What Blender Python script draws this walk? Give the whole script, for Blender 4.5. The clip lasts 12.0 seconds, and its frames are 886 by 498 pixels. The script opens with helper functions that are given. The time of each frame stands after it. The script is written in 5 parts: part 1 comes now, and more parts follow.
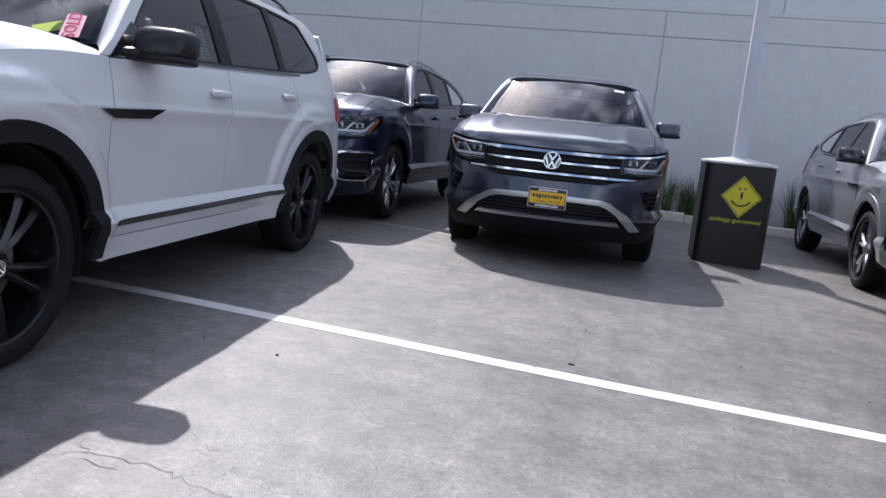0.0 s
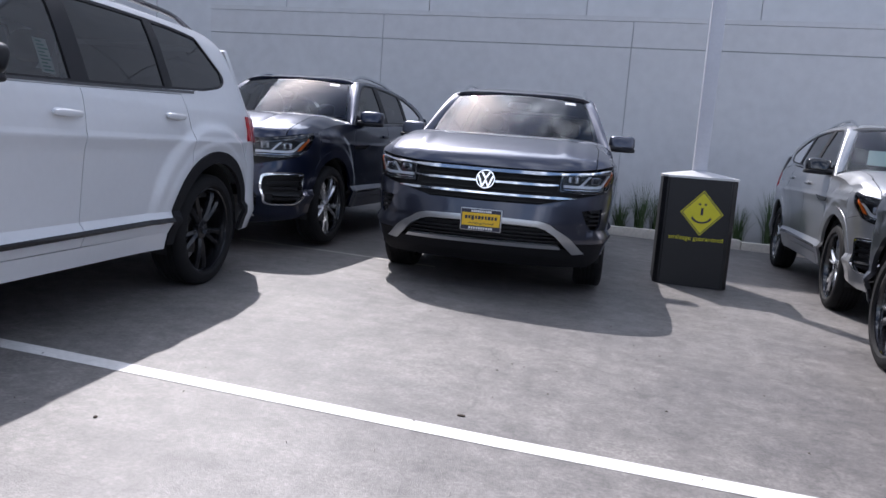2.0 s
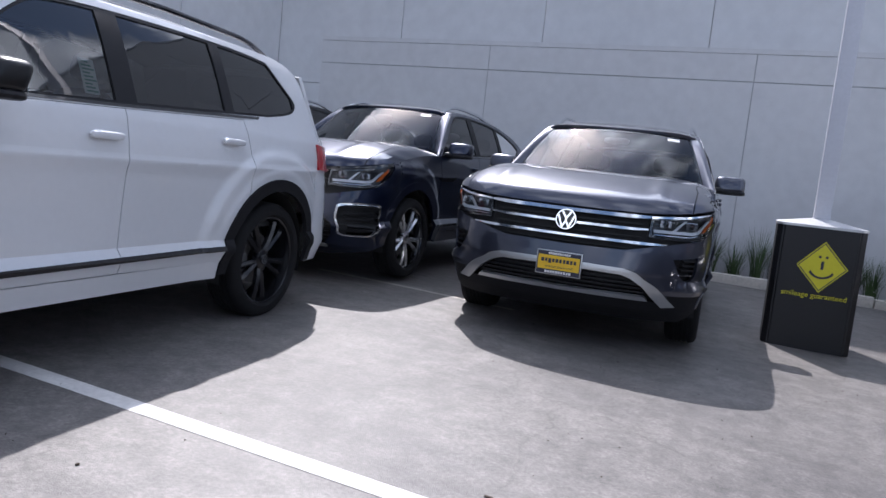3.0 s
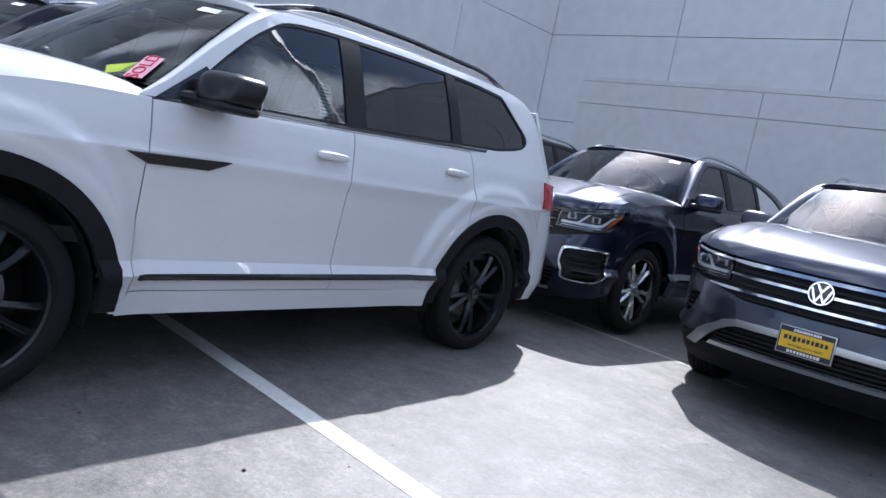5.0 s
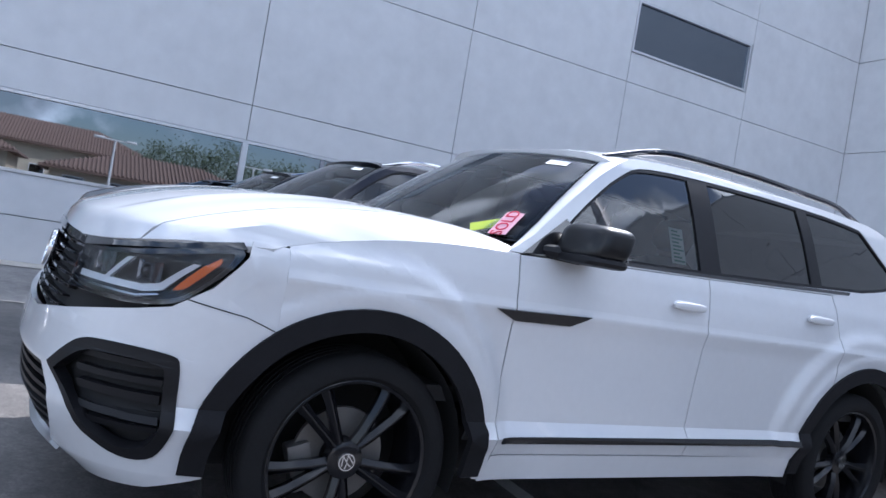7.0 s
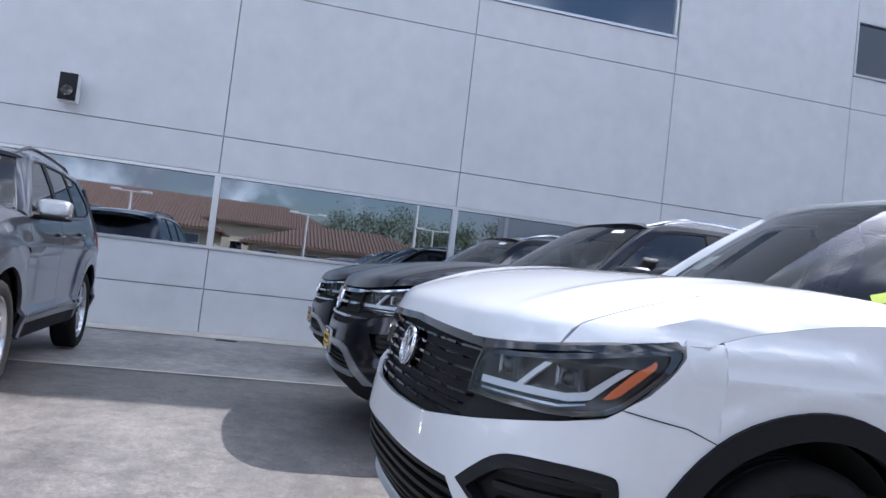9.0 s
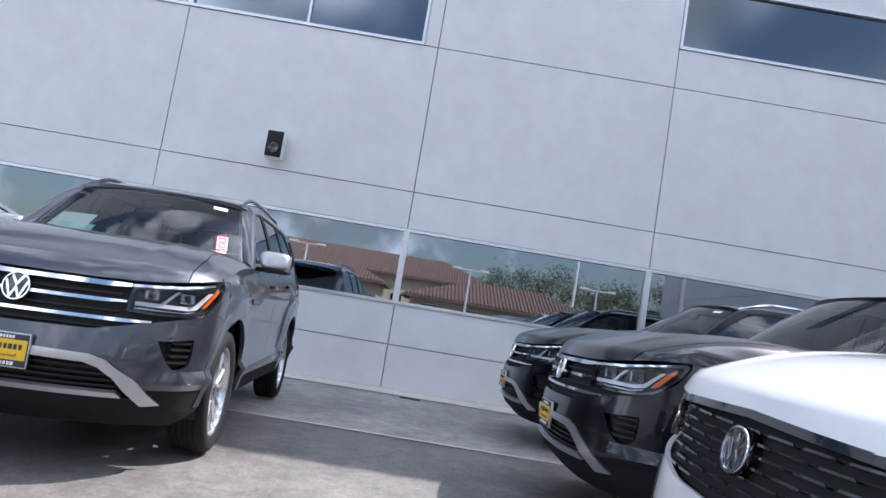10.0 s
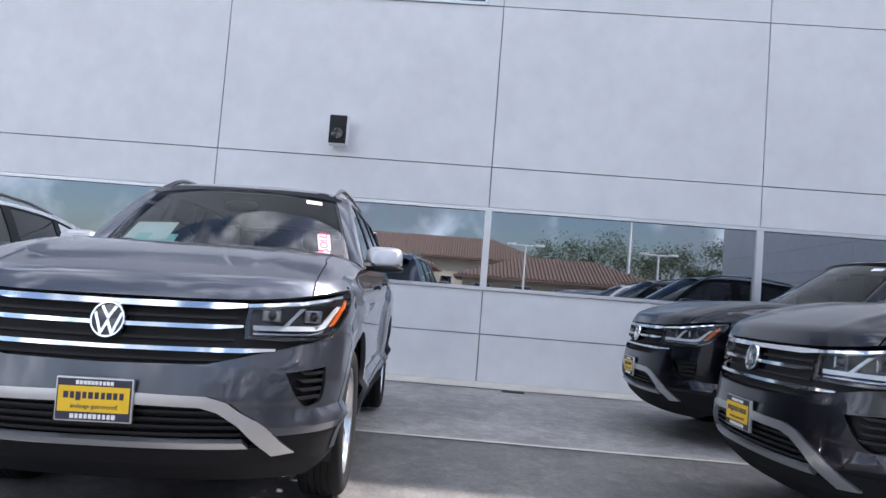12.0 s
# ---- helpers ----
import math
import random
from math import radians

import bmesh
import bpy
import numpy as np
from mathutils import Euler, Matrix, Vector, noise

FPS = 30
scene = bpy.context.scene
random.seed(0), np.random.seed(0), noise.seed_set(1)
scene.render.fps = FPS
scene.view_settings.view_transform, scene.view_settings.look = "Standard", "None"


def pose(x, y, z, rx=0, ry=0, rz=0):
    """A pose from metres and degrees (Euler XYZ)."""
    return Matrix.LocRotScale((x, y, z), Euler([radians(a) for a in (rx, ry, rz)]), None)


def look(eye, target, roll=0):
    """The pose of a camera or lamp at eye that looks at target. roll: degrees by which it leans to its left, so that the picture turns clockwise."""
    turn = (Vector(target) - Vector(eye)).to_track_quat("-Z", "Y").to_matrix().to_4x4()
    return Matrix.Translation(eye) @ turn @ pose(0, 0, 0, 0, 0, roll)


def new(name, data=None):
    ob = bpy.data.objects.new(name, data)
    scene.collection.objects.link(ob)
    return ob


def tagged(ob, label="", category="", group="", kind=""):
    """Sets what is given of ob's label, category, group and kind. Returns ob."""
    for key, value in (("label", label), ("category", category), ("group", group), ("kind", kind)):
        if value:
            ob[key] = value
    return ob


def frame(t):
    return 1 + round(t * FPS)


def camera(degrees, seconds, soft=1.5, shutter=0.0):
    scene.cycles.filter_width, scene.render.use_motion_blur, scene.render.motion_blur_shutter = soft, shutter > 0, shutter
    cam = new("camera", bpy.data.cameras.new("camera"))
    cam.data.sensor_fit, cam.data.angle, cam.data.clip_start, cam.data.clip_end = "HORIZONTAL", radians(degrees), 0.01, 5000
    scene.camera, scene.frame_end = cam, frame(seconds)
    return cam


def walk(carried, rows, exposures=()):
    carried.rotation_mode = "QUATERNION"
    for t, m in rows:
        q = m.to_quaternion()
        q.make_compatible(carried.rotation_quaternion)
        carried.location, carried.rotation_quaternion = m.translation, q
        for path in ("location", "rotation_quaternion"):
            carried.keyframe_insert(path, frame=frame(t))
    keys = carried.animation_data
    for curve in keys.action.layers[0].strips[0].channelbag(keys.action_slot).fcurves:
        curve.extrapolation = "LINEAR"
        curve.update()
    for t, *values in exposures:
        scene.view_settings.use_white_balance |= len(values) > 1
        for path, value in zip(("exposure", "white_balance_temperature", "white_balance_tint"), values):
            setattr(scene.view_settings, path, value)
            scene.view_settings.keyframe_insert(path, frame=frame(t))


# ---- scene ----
cam = camera(62.7, 12.0)
PATH = [
    (0, (-0.041, 0.295, 1.047), (-0.491, 2.215, 0.716), 5.5),
    (0.5, (0.132, 0.467, 1.071), (-0.636, 2.27, 0.671), 5.8),
    (1, (0.241, 0.609, 1.07), (-0.679, 2.331, 0.636), 4.6),
    (1.5, (0.359, 0.8, 1.068), (-0.396, 2.621, 0.732), 4.6),
    (2, (0.409, 0.919, 1.078), (-0.052, 2.845, 0.799), 4.2),
    (2.2, (0.447, 1.0, 1.086), (0.022, 2.929, 0.811), 4.6),
    (2.5, (0.5, 1.121, 1.098), (-0.016, 3.034, 0.827), 5.3),
    (2.7, (0.537, 1.244, 1.112), (-0.09, 3.127, 0.867), 5.7),
    (4.3, (0.672, 1.731, 1.121), (-0.469, 3.365, 0.946), 9.4),
    (4.5, (0.653, 1.741, 1.14), (-0.552, 3.325, 0.942), 10.6),
    (5, (0.628, 1.713, 1.147), (-0.711, 3.183, 0.933), 11.1),
    (5.5, (0.569, 1.675, 1.142), (-0.857, 3.068, 0.985), 10.9),
    (6, (0.474, 1.585, 1.154), (-1.062, 2.863, 1.064), 10.9),
    (6.5, (0.361, 1.508, 1.135), (-1.312, 2.603, 1.104), 10.2),
    (7, (0.162, 1.491, 1.147), (-1.627, 2.385, 1.165), 9.6),
    (7.5, (-0.018, 1.415, 1.167), (-1.892, 2.112, 1.228), 9.3),
    (9.5, (-0.567, 0.644, 1.162), (-2.541, 0.937, 1.299), 6.3),
    (10, (-0.845, 0.424, 1.162), (-2.836, 0.444, 1.357), 9.4),
    (10.5, (-1.026, 0.241, 1.175), (-2.999, 0.433, 1.435), 8.7),
    (11, (-1.273, 0.111, 1.163), (-3.263, 0.197, 1.343), 8.7),
    (11.5, (-1.539, -0.012, 1.188), (-3.534, -0.062, 1.319), 7.8),
    (12, (-1.699, -0.195, 1.193), (-3.694, -0.281, 1.318), 4.5),
]
walk(cam, [(t, look(eye, target, roll)) for t, eye, target, roll in PATH],
     exposures=[(0, 0.34, 6000, 14.5), (2.7, 0.34, 5960, 15), (4.5, 0.54, 5760, 12), (6.0, 0.60, 5680, 11.5), (7.5, 0.82, 5680, 12), (9.5, 0.76, 6040, 13), (10, 0.95, 6120, 13), (11, 1.08, 6200, 13), (12, 1.07, 6280, 13)])
# ---- world and light ----
SUN = Vector((-0.48, 0.74, 1.0)).normalized()
world = bpy.data.worlds.new("sky")
scene.world = world
world.use_nodes = True
wt = world.node_tree
wt.nodes.clear()
sky = wt.nodes.new("ShaderNodeTexSky")
sky.sky_type = 'NISHITA'
sky.sun_disc = False
sky.sun_elevation = math.asin(SUN.z)
sky.sun_rotation = math.atan2(SUN.x, SUN.y)
sky.air_density, sky.dust_density, sky.ozone_density = 1.0, 1.5, 1.0
tc = wt.nodes.new("ShaderNodeTexCoord")
cl = wt.nodes.new("ShaderNodeTexNoise")
cl.inputs["Scale"].default_value = 4.2
cl.inputs["Detail"].default_value = 9
cl.inputs["Roughness"].default_value = 0.58
cr = wt.nodes.new("ShaderNodeValToRGB")
cr.color_ramp.elements[0].position = 0.45
cr.color_ramp.elements[1].position = 0.585
mixc = wt.nodes.new("ShaderNodeMix")
mixc.data_type = 'RGBA'
# clouds: bright tops and grey undersides
shade_n = wt.nodes.new("ShaderNodeTexNoise")
shade_n.inputs["Scale"].default_value = 7.5
shade_n.inputs["Detail"].default_value = 6
tone = wt.nodes.new("ShaderNodeValToRGB")
tone.color_ramp.elements[0].position, tone.color_ramp.elements[0].color = 0.40, (3.8, 4.1, 4.6, 1)
tone.color_ramp.elements[1].position, tone.color_ramp.elements[1].color = 0.60, (15.5, 16.2, 17.4, 1)
wt.links.new(shade_n.outputs["Fac"], tone.inputs["Fac"])
wt.links.new(tone.outputs["Color"], mixc.inputs[7])
bg = wt.nodes.new("ShaderNodeBackground")
bg.inputs[1].default_value = 0.109
wo = wt.nodes.new("ShaderNodeOutputWorld")
drift = wt.nodes.new("ShaderNodeMapping")
drift.inputs["Location"].default_value = (1.3, 4.2, 2.6)
wt.links.new(tc.outputs["Generated"], drift.inputs["Vector"])
wt.links.new(drift.outputs[0], cl.inputs["Vector"])
wt.links.new(drift.outputs[0], shade_n.inputs["Vector"])
wt.links.new(cl.outputs["Fac"], cr.inputs["Fac"])
wt.links.new(cr.outputs["Color"], mixc.inputs[0])
dotn = wt.nodes.new("ShaderNodeVectorMath")
dotn.operation = 'DOT_PRODUCT'
dotn.inputs[1].default_value = SUN
wt.links.new(tc.outputs["Generated"], dotn.inputs[0])
glow = wt.nodes.new("ShaderNodeMapRange")
glow.interpolation_type = 'SMOOTHSTEP'
glow.inputs["From Min"].default_value, glow.inputs["From Max"].default_value = 0.80, 1.0
glow.inputs["To Min"].default_value, glow.inputs["To Max"].default_value = 1.0, 2.8
wt.links.new(dotn.outputs["Value"], glow.inputs["Value"])
halo = wt.nodes.new("ShaderNodeVectorMath")
halo.operation = 'SCALE'
wt.links.new(sky.outputs["Color"], mixc.inputs[6])
wt.links.new(mixc.outputs[2], halo.inputs[0])
wt.links.new(glow.outputs[0], halo.inputs["Scale"])
wt.links.new(halo.outputs[0], bg.inputs[0])
wt.links.new(bg.outputs[0], wo.inputs[0])

lamp = bpy.data.lights.new("sun", 'SUN')
lamp.energy, lamp.angle, lamp.color = 4.8, radians(0.6), (1.0, 0.93, 0.855)
sun = new("sun", lamp)
sun.matrix_world = look(SUN * 60, (0, 0, 0))

# ---- materials ----
def mat(name, color, rough=0.5, metal=0.0, var=0.0, scale=6.0, bump=0.0, bscale=60.0, coat=0.0, spec=0.5, rnd=0.0, flake=0.0):
    m = bpy.data.materials.new(name)
    m.use_nodes = True
    nt = m.node_tree
    b = nt.nodes["Principled BSDF"]
    b.inputs["Base Color"].default_value = (*color, 1)
    b.inputs["Roughness"].default_value = rough
    b.inputs["Metallic"].default_value = metal
    b.inputs["Specular IOR Level"].default_value = spec
    if coat:
        b.inputs["Coat Weight"].default_value = coat
        b.inputs["Coat Roughness"].default_value = 0.03
    geo = nt.nodes.new("ShaderNodeTexCoord")
    if var or rnd:
        n1 = nt.nodes.new("ShaderNodeTexNoise")
        n1.inputs["Scale"].default_value = scale
        n1.inputs["Detail"].default_value = 8
        n1.inputs["Roughness"].default_value = 0.65
        nt.links.new(geo.outputs["Object"], n1.inputs["Vector"])
        n2 = nt.nodes.new("ShaderNodeTexNoise")
        n2.inputs["Scale"].default_value = scale * 9
        n2.inputs["Detail"].default_value = 6
        nt.links.new(geo.outputs["Object"], n2.inputs["Vector"])
        ad = nt.nodes.new("ShaderNodeMath")
        ad.operation = 'ADD'
        nt.links.new(n1.outputs["Fac"], ad.inputs[0])
        nt.links.new(n2.outputs["Fac"], ad.inputs[1])
        mr = nt.nodes.new("ShaderNodeMapRange")
        mr.inputs["From Min"].default_value, mr.inputs["From Max"].default_value = 0.7, 1.3
        mr.inputs["To Min"].default_value, mr.inputs["To Max"].default_value = 1 - var, 1 + var
        nt.links.new(ad.outputs[0], mr.inputs["Value"])
        hs = nt.nodes.new("ShaderNodeHueSaturation")
        hs.inputs["Color"].default_value = (*color, 1)
        nt.links.new(mr.outputs[0], hs.inputs["Value"])
        if rnd:
            oi = nt.nodes.new("ShaderNodeObjectInfo")
            m2 = nt.nodes.new("ShaderNodeMapRange")
            m2.inputs["To Min"].default_value, m2.inputs["To Max"].default_value = 1 - rnd, 1 + rnd
            nt.links.new(oi.outputs["Random"], m2.inputs["Value"])
            mu = nt.nodes.new("ShaderNodeMath")
            mu.operation = 'MULTIPLY'
            nt.links.new(mr.outputs[0], mu.inputs[0])
            nt.links.new(m2.outputs[0], mu.inputs[1])
            nt.links.new(mu.outputs[0], hs.inputs["Value"])
        nt.links.new(hs.outputs[0], b.inputs["Base Color"])
    if bump:
        n3 = nt.nodes.new("ShaderNodeTexNoise")
        n3.inputs["Scale"].default_value = bscale
        n3.inputs["Detail"].default_value = 5
        nt.links.new(geo.outputs["Object"], n3.inputs["Vector"])
        bp = nt.nodes.new("ShaderNodeBump")
        bp.inputs["Strength"].default_value = bump
        bp.inputs["Distance"].default_value = 0.01
        nt.links.new(n3.outputs["Fac"], bp.inputs["Height"])
        nt.links.new(bp.outputs[0], b.inputs["Normal"])
    return m


def glass(name, tint, gloss=(1, 1, 1), ior=1.5):
    m = bpy.data.materials.new(name)
    m.use_nodes = True
    nt = m.node_tree
    nt.nodes.clear()
    tr = nt.nodes.new("ShaderNodeBsdfTransparent")
    tr.inputs[0].default_value = (*tint, 1)
    gl = nt.nodes.new("ShaderNodeBsdfGlossy")
    gl.inputs["Roughness"].default_value = 0.015
    gl.inputs["Color"].default_value = (*gloss, 1)
    fr = nt.nodes.new("ShaderNodeFresnel")
    fr.inputs["IOR"].default_value = ior
    mx = nt.nodes.new("ShaderNodeMixShader")
    out = nt.nodes.new("ShaderNodeOutputMaterial")
    nt.links.new(fr.outputs[0], mx.inputs[0])
    nt.links.new(tr.outputs[0], mx.inputs[1])
    nt.links.new(gl.outputs[0], mx.inputs[2])
    nt.links.new(mx.outputs[0], out.inputs[0])
    return m


def ground_mat(name, color, crack):
    """Worn pavement: mottled tone, fine aggregate, tyre-dark stains and hairline cracks."""
    m = mat(name, color, 0.52, 0, 0.18, 0.9, 0.22, 160)
    nt = m.node_tree
    b = nt.nodes["Principled BSDF"]
    co = [n for n in nt.nodes if n.type == 'TEX_COORD'][0]
    base = [n for n in nt.nodes if n.type == 'HUE_SAT'][0]
    st = nt.nodes.new("ShaderNodeTexNoise")
    st.inputs["Scale"].default_value = 0.45
    st.inputs["Detail"].default_value = 10
    st.inputs["Roughness"].default_value = 0.7
    mp = nt.nodes.new("ShaderNodeMapping")
    mp.inputs["Scale"].default_value = (1.0, 1.7, 1.0)
    nt.links.new(co.outputs["Object"], mp.inputs["Vector"])
    nt.links.new(mp.outputs[0], st.inputs["Vector"])
    rp = nt.nodes.new("ShaderNodeValToRGB")
    rp.color_ramp.elements[0].position, rp.color_ramp.elements[0].color = 0.33, (0.62, 0.62, 0.64, 1)
    rp.color_ramp.elements[1].position, rp.color_ramp.elements[1].color = 0.60, (1.08, 1.07, 1.05, 1)
    nt.links.new(st.outputs["Fac"], rp.inputs["Fac"])
    m1 = nt.nodes.new("ShaderNodeMix")
    m1.data_type, m1.blend_type = 'RGBA', 'MULTIPLY'
    m1.inputs[0].default_value = 1
    nt.links.new(base.outputs[0], m1.inputs[6])
    nt.links.new(rp.outputs[0], m1.inputs[7])
    sp = nt.nodes.new("ShaderNodeTexNoise")
    sp.inputs["Scale"].default_value = 7
    sp.inputs["Detail"].default_value = 9
    sp.inputs["Roughness"].default_value = 0.82
    nt.links.new(co.outputs["Object"], sp.inputs["Vector"])
    r2 = nt.nodes.new("ShaderNodeValToRGB")
    r2.color_ramp.elements[0].position, r2.color_ramp.elements[0].color = 0.36, (0.66, 0.655, 0.66, 1)
    r2.color_ramp.elements[1].position, r2.color_ramp.elements[1].color = 0.64, (1.30, 1.29, 1.28, 1)
    nt.links.new(sp.outputs["Fac"], r2.inputs["Fac"])
    m2 = nt.nodes.new("ShaderNodeMix")
    m2.data_type, m2.blend_type = 'RGBA', 'MULTIPLY'
    m2.inputs[0].default_value = 1
    nt.links.new(m1.outputs[2], m2.inputs[6])
    nt.links.new(r2.outputs[0], m2.inputs[7])
    # coarse aggregate worn open to pale and dark grains, in patches
    ag = nt.nodes.new("ShaderNodeTexNoise")
    ag.inputs["Scale"].default_value = 58
    ag.inputs["Detail"].default_value = 4
    ag.inputs["Roughness"].default_value = 0.75
    nt.links.new(co.outputs["Object"], ag.inputs["Vector"])
    r4 = nt.nodes.new("ShaderNodeValToRGB")
    r4.color_ramp.elements[0].position, r4.color_ramp.elements[0].color = 0.36, (0.48, 0.47, 0.47, 1)
    r4.color_ramp.elements[1].position, r4.color_ramp.elements[1].color = 0.66, (1.50, 1.49, 1.48, 1)
    nt.links.new(ag.outputs["Fac"], r4.inputs["Fac"])
    ma = nt.nodes.new("ShaderNodeMix")
    ma.data_type, ma.blend_type = 'RGBA', 'MULTIPLY'
    nt.links.new(sp.outputs["Fac"], ma.inputs[0])
    nt.links.new(m2.outputs[2], ma.inputs[6])
    nt.links.new(r4.outputs[0], ma.inputs[7])
    last = ma
    if crack:
        wn = nt.nodes.new("ShaderNodeTexNoise")
        wn.inputs["Scale"].default_value = 2.5
        wn.inputs["Detail"].default_value = 6
        nt.links.new(co.outputs["Object"], wn.inputs["Vector"])
        wm = nt.nodes.new("ShaderNodeMix")
        wm.data_type, wm.blend_type = 'RGBA', 'ADD'
        wm.inputs[0].default_value = 0.55
        nt.links.new(co.outputs["Object"], wm.inputs[6])
        nt.links.new(wn.outputs["Color"], wm.inputs[7])
        vo = nt.nodes.new("ShaderNodeTexVoronoi")
        vo.feature = 'DISTANCE_TO_EDGE'
        vo.inputs["Scale"].default_value = 0.55
        nt.links.new(wm.outputs[2], vo.inputs["Vector"])
        r3 = nt.nodes.new("ShaderNodeValToRGB")
        r3.color_ramp.elements[0].position, r3.color_ramp.elements[0].color = 0.0, (0.45, 0.45, 0.45, 1)
        r3.color_ramp.elements[1].position, r3.color_ramp.elements[1].color = 0.005, (1, 1, 1, 1)
        nt.links.new(vo.outputs["Distance"], r3.inputs["Fac"])
        m3 = nt.nodes.new("ShaderNodeMix")
        m3.data_type, m3.blend_type = 'RGBA', 'MULTIPLY'
        nt.links.new(st.outputs["Fac"], m3.inputs[0])
        nt.links.new(last.outputs[2], m3.inputs[6])
        nt.links.new(r3.outputs[0], m3.inputs[7])
        last = m3
    nt.links.new(last.outputs[2], b.inputs["Base Color"])
    return m


M_ground = ground_mat("worn_pavement", (0.158, 0.151, 0.147), True)
M_apron = ground_mat("concrete_apron", (0.30, 0.29, 0.28), False)
M_kerb = mat("kerb_concrete", (0.56, 0.52, 0.46), 0.85, 0, 0.14, 3, 0.3, 90)
M_paintline = mat("line_paint", (0.60, 0.59, 0.575), 0.75, 0, 0.12, 5, 0.2, 120)
M_oldline = mat("faded_line_paint", (0.42, 0.40, 0.36), 0.8, 0, 0.2, 9)
M_wall = mat("cladding_panel", (0.66, 0.665, 0.68), 0.48, 0, 0.07, 0.35, 0.05, 30)
M_wall_low = mat("painted_screen_wall", (0.62, 0.62, 0.63), 0.7, 0, 0.06, 0.7, 0.15, 60)
M_joint = mat("joint_sealant", (0.42, 0.425, 0.44), 0.8)
M_alu = mat("window_aluminium", (0.62, 0.63, 0.65), 0.35, 0.7, 0.03, 8)
M_winglass = mat("coated_window_glass", (0.22, 0.245, 0.28), 0.015, 1.0)
# upper panes: glass colour darkened and roughened to stand for a duller sky reflection
M_winglass2 = mat("dulled_window_glass", (0.165, 0.185, 0.21), 0.09, 1.0)
M_black = mat("black_plastic", (0.009, 0.009, 0.011), 0.45, 0, 0.15, 20, 0.1, 300, spec=0.25)
M_clad = mat("textured_cladding", (0.011, 0.011, 0.013), 0.75, 0, 0.12, 12, 0.15, 400, spec=0.2)
M_gloss = mat("gloss_black", (0.008, 0.008, 0.010), 0.12, 0, coat=0.8)
M_mirrorcap = mat("mirror_cap_black", (0.008, 0.008, 0.009), 0.30, 0, coat=0.12, spec=0.35)
M_wheelblack = mat("wheel_black", (0.007, 0.007, 0.009), 0.22, 0, 0.1, 12, coat=0.15, spec=0.4)
M_dark = mat("underbody_dark", (0.012, 0.012, 0.013), 0.8, 0, 0.2, 10)
M_tyre = mat("tyre_rubber", (0.009, 0.009, 0.010), 0.8, 0, 0.2, 14, 0.25, 200, spec=0.25)
M_chrome = mat("chrome", (0.78, 0.79, 0.81), 0.09, 1.0)
M_silver = mat("satin_silver", (0.50, 0.51, 0.52), 0.32, 0.85, 0.04, 14)
M_alloy = mat("alloy_wheel", (0.62, 0.63, 0.65), 0.22, 0.9, 0.04, 10)
M_brake = mat("brake_metal", (0.17, 0.165, 0.16), 0.5, 0.6, 0.1, 20)
M_amber = mat("amber_lens", (0.75, 0.16, 0.03), 0.15, coat=0.6)
M_red = mat("red_lens", (0.38, 0.012, 0.018), 0.12, coat=0.8)
M_reflector = mat("lamp_reflector", (0.36, 0.38, 0.41), 0.2, 0.9)
M_lampdark = mat("lamp_housing", (0.022, 0.023, 0.026), 0.35, 0.2)
M_guide = mat("light_guide", (0.72, 0.74, 0.77), 0.25, coat=0.4)
M_seat = mat("seat_leather", (0.055, 0.052, 0.05), 0.6, 0, 0.15, 9)
M_dash = mat("dashboard", (0.03, 0.03, 0.032), 0.7, 0, 0.1, 9)
M_liner = mat("headliner", (0.16, 0.16, 0.165), 0.9, 0, 0.05, 9)
M_yellow = mat("plate_yellow", (0.80, 0.50, 0.015), 0.45, 0, 0.04, 12)
M_white = mat("white_print", (0.80, 0.80, 0.79), 0.5, 0, 0.03, 20)
M_paper = mat("paper_sheet", (0.75, 0.80, 0.76), 0.7, 0, 0.06, 15)
M_pink = mat("pink_card", (0.85, 0.48, 0.55), 0.6, 0, 0.04, 15)
M_crimson = mat("crimson_ink", (0.55, 0.015, 0.06), 0.6)
M_lime = mat("lime_card", (0.50, 0.62, 0.05), 0.6, 0, 0.06, 15)
M_navyink = mat("dark_ink", (0.03, 0.03, 0.05), 0.6)
M_teal = mat("teal_folder", (0.42, 0.72, 0.66), 0.5)
M_greenink = mat("green_ink", (0.10, 0.30, 0.22), 0.6)
M_screen = glass("windscreen_glass", (0.76, 0.83, 0.81), ior=1.50)
M_side = glass("side_glass", (0.46, 0.50, 0.51), ior=1.9)
M_tint = glass("privacy_glass", (0.055, 0.058, 0.065), ior=1.75)
M_lens = glass("lamp_lens", (0.86, 0.88, 0.91), ior=1.36)
M_cover = mat("cover_panel", (0.008, 0.008, 0.010), 0.48, 0, 0.15, 5, 0.05, 40)
M_covertop = mat("cover_top", (0.55, 0.55, 0.56), 0.4, 0.2, 0.1, 8)
M_signy = mat("sign_yellow", (0.66, 0.60, 0.02), 0.45, 0, 0.05, 10)
M_pole = mat("pole_paint", (0.52, 0.53, 0.58), 0.45, 0.2, 0.05, 4)
M_grass = mat("strap_grass", (0.06, 0.10, 0.035), 0.6, 0, 0.35, 3)
M_soil = mat("soil", (0.06, 0.045, 0.035), 0.95, 0, 0.3, 12, 0.8, 40)
M_cream = mat("stucco_cream", (0.58, 0.50, 0.38), 0.9, 0, 0.06, 2, 0.3, 60)
M_tile = mat("clay_roof_tile", (0.19, 0.125, 0.10), 0.85, 0, 0.2, 2, 0.3, 40)
M_leaf = mat("tree_leaf", (0.045, 0.065, 0.03), 0.6, 0, 0.4, 2)
